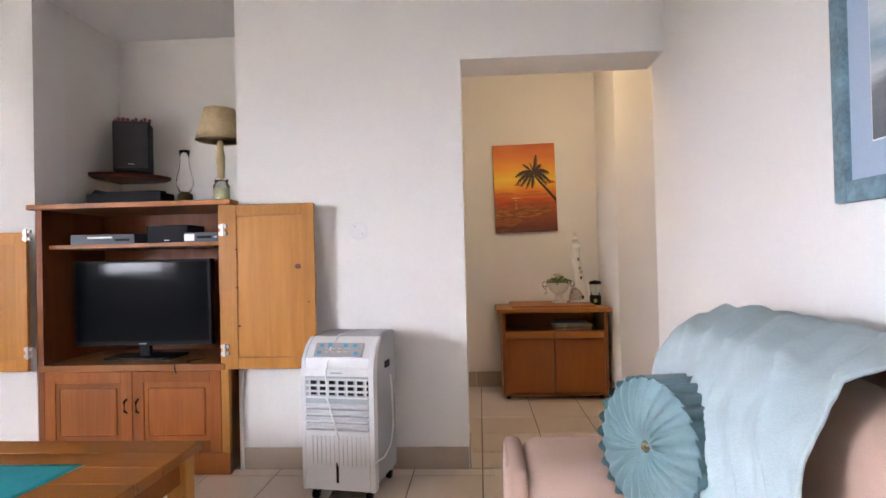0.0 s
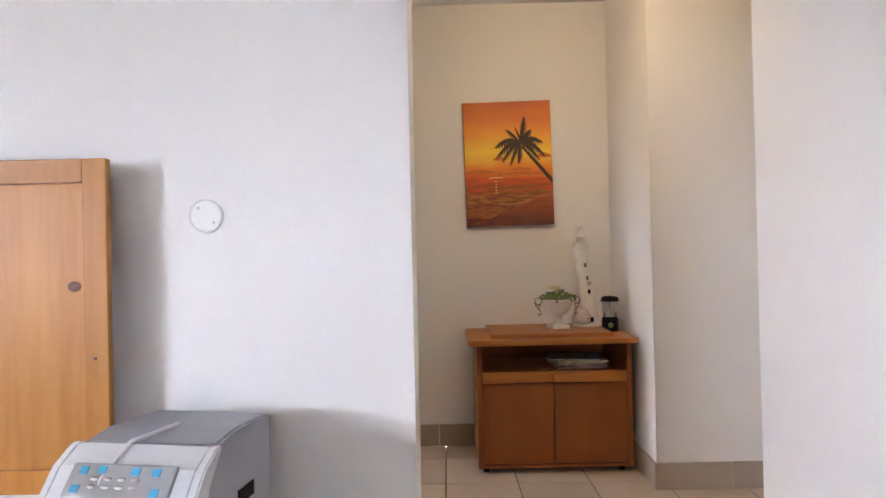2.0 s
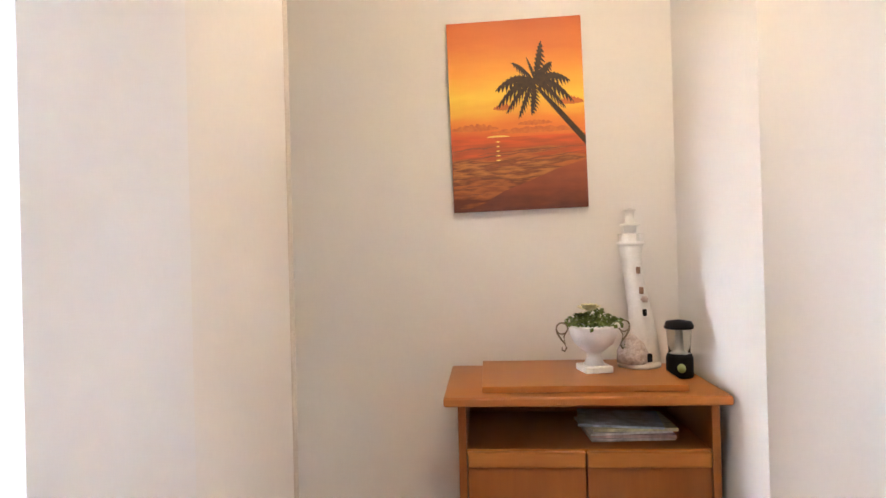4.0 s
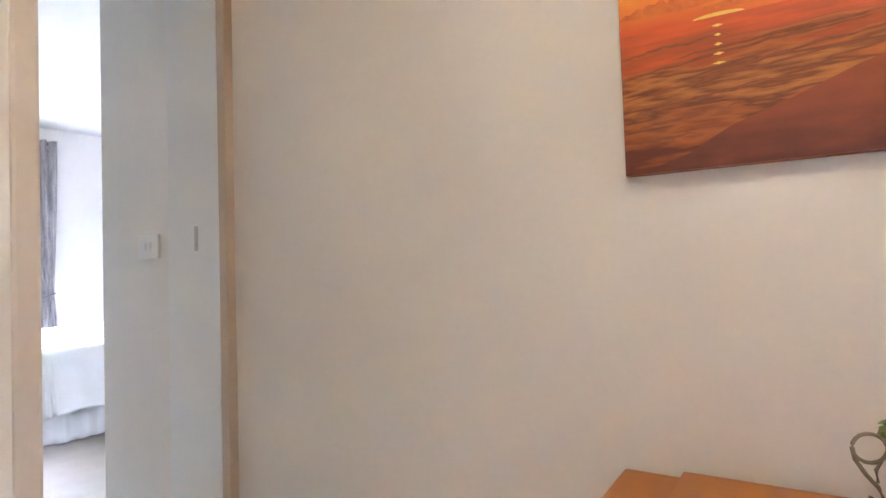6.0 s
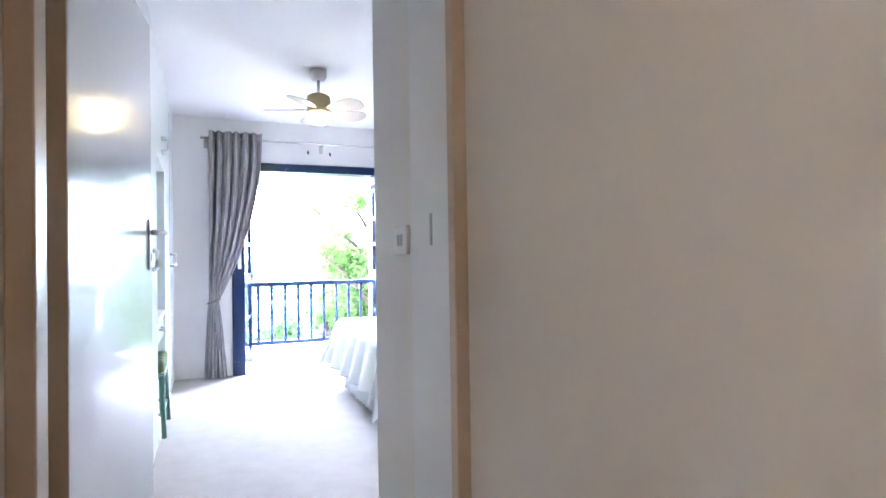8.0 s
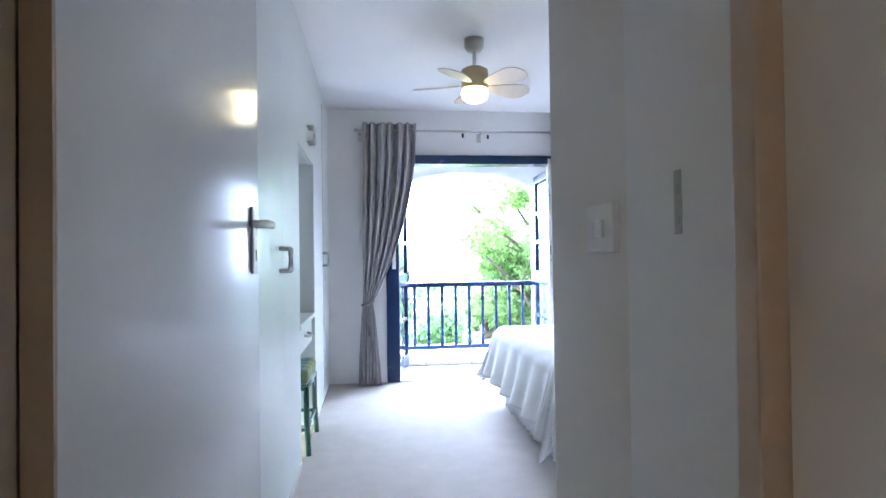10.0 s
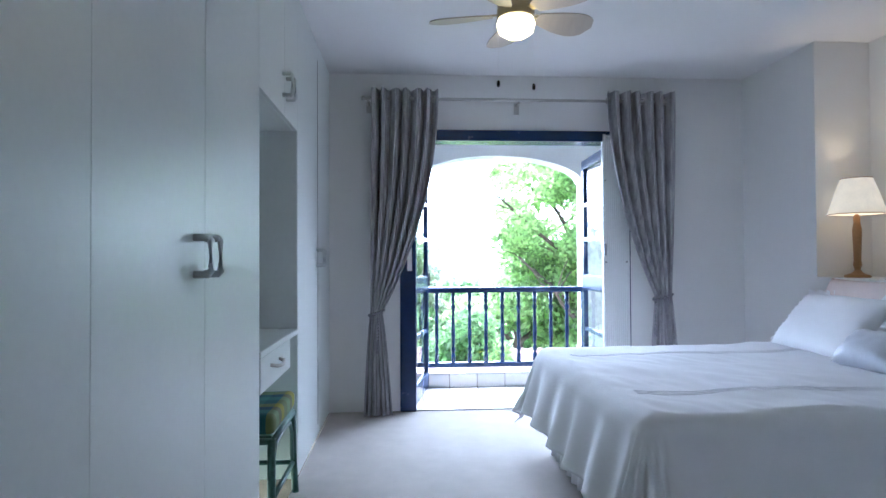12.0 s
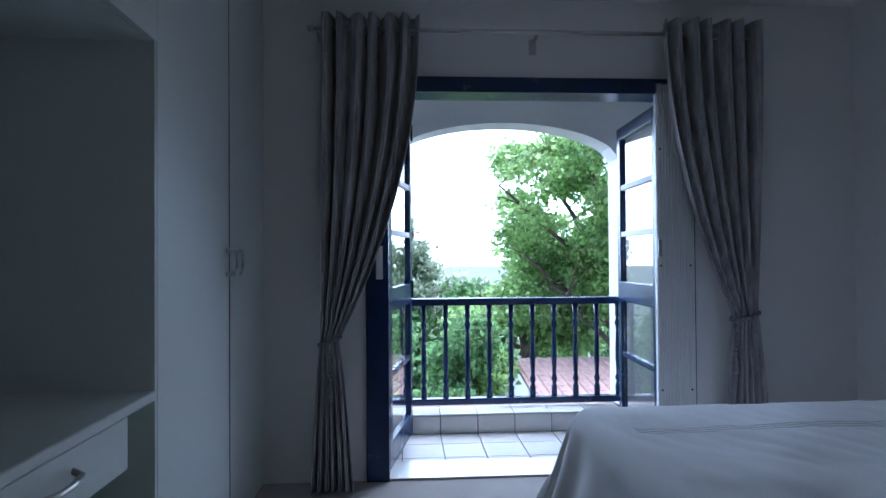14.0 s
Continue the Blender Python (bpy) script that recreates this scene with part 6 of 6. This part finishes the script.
def neighbour_roof():
    t = thing("neighbour_house", "low neighbouring house with a pink tiled roof", "house", pose(-13.2, 8.6, -3.2))
    part("wall", bm_box(-2.0, 1.6, -1.2, 3.0, 0, 2.14), WHITE_OUT, t)
    RT = material("pink_roof_tile", (0.50, 0.33, 0.28), 0.8, vary=0.12, scale=9, random_tint=0.1)
    roof = part("roof", bm_grid(lambda u, v: (1.75 - 2.0 * u, -1.4 + 4.6 * v, 2.14 + 0.26 * u), 1, 1, 0.06), RT, t)
    for i in range(8):
        bm = bmesh.new()
        for k in range(23):
            y = -1.4 + 0.2 * k
            bm_tube([(1.80 - 0.25 * i, y + 0.1, 2.15 + 0.0325 * i), (1.52 - 0.25 * i, y + 0.1, 2.19 + 0.0325 * i)], 0.085, 6, bm, 0.85)
        part("tile_course", bm, RT, roof)


neighbour_roof()
bm = bm_lathe([(0.0, 0), (0.10, 0), (0.15, 0.22), (0.165, 0.24), (0.16, 0.27), (0.13, 0.26), (0.0, 0.24)], 24)
bm.transform(pose(-8.9, 5.28, -0.86))
structure("ground_terrace", bm_box(-9.6, -7.6, 3.0, 6.0, -3.19, -0.88), material("planted_bank", (0.12, 0.10, 0.06), 0.95, vary=0.3, scale=4), "planted garden bank below the balcony")
tagged(part("terracotta_pot", bm, material("terracotta", (0.45, 0.22, 0.12), 0.8, vary=0.15), smooth=True), "terracotta pot standing on the garden bank", "pot")

# bright overcast distance
bd = glow("overcast_sky", (1.0, 1.0, 1.0), 4.2)
bm = bm_grid(lambda u, v: (-260 * math.cos((u - 0.5) * 2.6), 6 + 260 * math.sin((u - 0.5) * 2.6), -60 + 320 * v), 24, 4)
structure("backdrop", bm, bd, "bright white overcast sky in the distance")

# ---- tiles and skirtings ----
TILE_MESHES = {}


def piece(name, w, d, h, mat, parent, x, y, z, bevel=0.0015):
    key = (name, round(w, 3), round(d, 3), round(h, 3), mat.name)
    if key not in TILE_MESHES:
        bm = bm_box(0, w, 0, d, 0, h, min(bevel, w / 4, d / 4), 1)
        TILE_MESHES[key] = finish(name, bm, mat)
    ob = new(name, TILE_MESHES[key])
    ob.parent = parent
    ob.location = (x, y, z)


def tile_area(parent, x0, x1, y0, y1, px, py, ox, oy, mat, top=0.0, gap=0.006, h=0.01):
    i0, i1 = math.floor((x0 - ox) / px), math.ceil((x1 - ox) / px)
    j0, j1 = math.floor((y0 - oy) / py), math.ceil((y1 - oy) / py)
    for i in range(i0, i1):
        for j in range(j0, j1):
            a, b = max(x0, ox + i * px), min(x1, ox + (i + 1) * px)
            c, d = max(y0, oy + j * py), min(y1, oy + (j + 1) * py)
            if b - a > 0.02 and d - c > 0.02:
                piece("tile", b - a - gap, d - c - gap, h, mat, parent, a + gap / 2, c + gap / 2, top - h)


ob = bpy.data.objects
tile_area(ob["floor_hall"], 0.272, 3.3, 3.402, 5.328, 0.36, 0.36, 0.458, 4.74, TILE)
tile_area(ob["floor_hall"], -0.65, 0.268, 4.352, 5.328, 0.36, 0.36, 0.458, 4.74, TILE)
tile_area(ob["floor_lounge"], -4.19, 1.448, -2.74, 3.398, 0.36, 0.36, 0.458, 4.74, TILE)
tile_area(ob["balcony_slab"], -6.448, -5.90, 4.36, 7.64, 0.25, 0.25, -5.985, 5.462, OUT_TILE, -0.002, 0.006, 0.012)
for k in range(7):
    a, b = max(5.135, 5.212 - 0.25 + 0.25 * k), min(6.735, 5.212 + 0.25 * k)
    if b - a > 0.02:
        piece("tile", 0.010, b - a - 0.006, 0.113, OUT_TILE, ob["balcony_kerb"], -6.452, a + 0.003, 0.0)
        piece("tile", 0.20, b - a - 0.006, 0.010, OUT_TILE, ob["balcony_kerb"], -6.645, a + 0.003, 0.116)

skirt = tagged(thing("baseboard", "beige ceramic skirting tiles along the walls", "baseboard"), kind="structure")


def skirting(x0, y0, x1, y1, h, side, px=0.36):
    n = max(1, round(math.hypot(x1 - x0, y1 - y0) / px))
    for k in range(n):
        a, b = k / n, (k + 1) / n
        xa, xb, ya, yb = x0 + (x1 - x0) * a, x0 + (x1 - x0) * b, y0 + (y1 - y0) * a, y0 + (y1 - y0) * b
        if abs(x1 - x0) > abs(y1 - y0):
            piece("skirting_tile", abs(xb - xa) - 0.004, 0.010, h, SKIRT, skirt, min(xa, xb) + 0.002, ya - 0.010 if side < 0 else ya, 0.0)
        else:
            piece("skirting_tile", 0.010, abs(yb - ya) - 0.004, h, SKIRT, skirt, xa - 0.010 if side < 0 else xa, min(ya, yb) + 0.002, 0.0)


skirting(-0.83, 3.40, 0.39, 3.40, 0.115, -1)
skirting(0.39, 3.40, 0.39, 3.65, 0.115, 1)
skirting(0.27, 3.65, 0.27, 4.33, 0.125, 1)
skirting(-0.63, 5.33, 1.47, 5.33, 0.128, -1)
skirting(1.47, 4.62, 1.47, 5.33, 0.128, -1)
skirting(1.46, 4.62, 3.3, 4.62, 0.128, -1)
skirting(-0.63, 4.35, 0.27, 4.35, 0.125, 1)
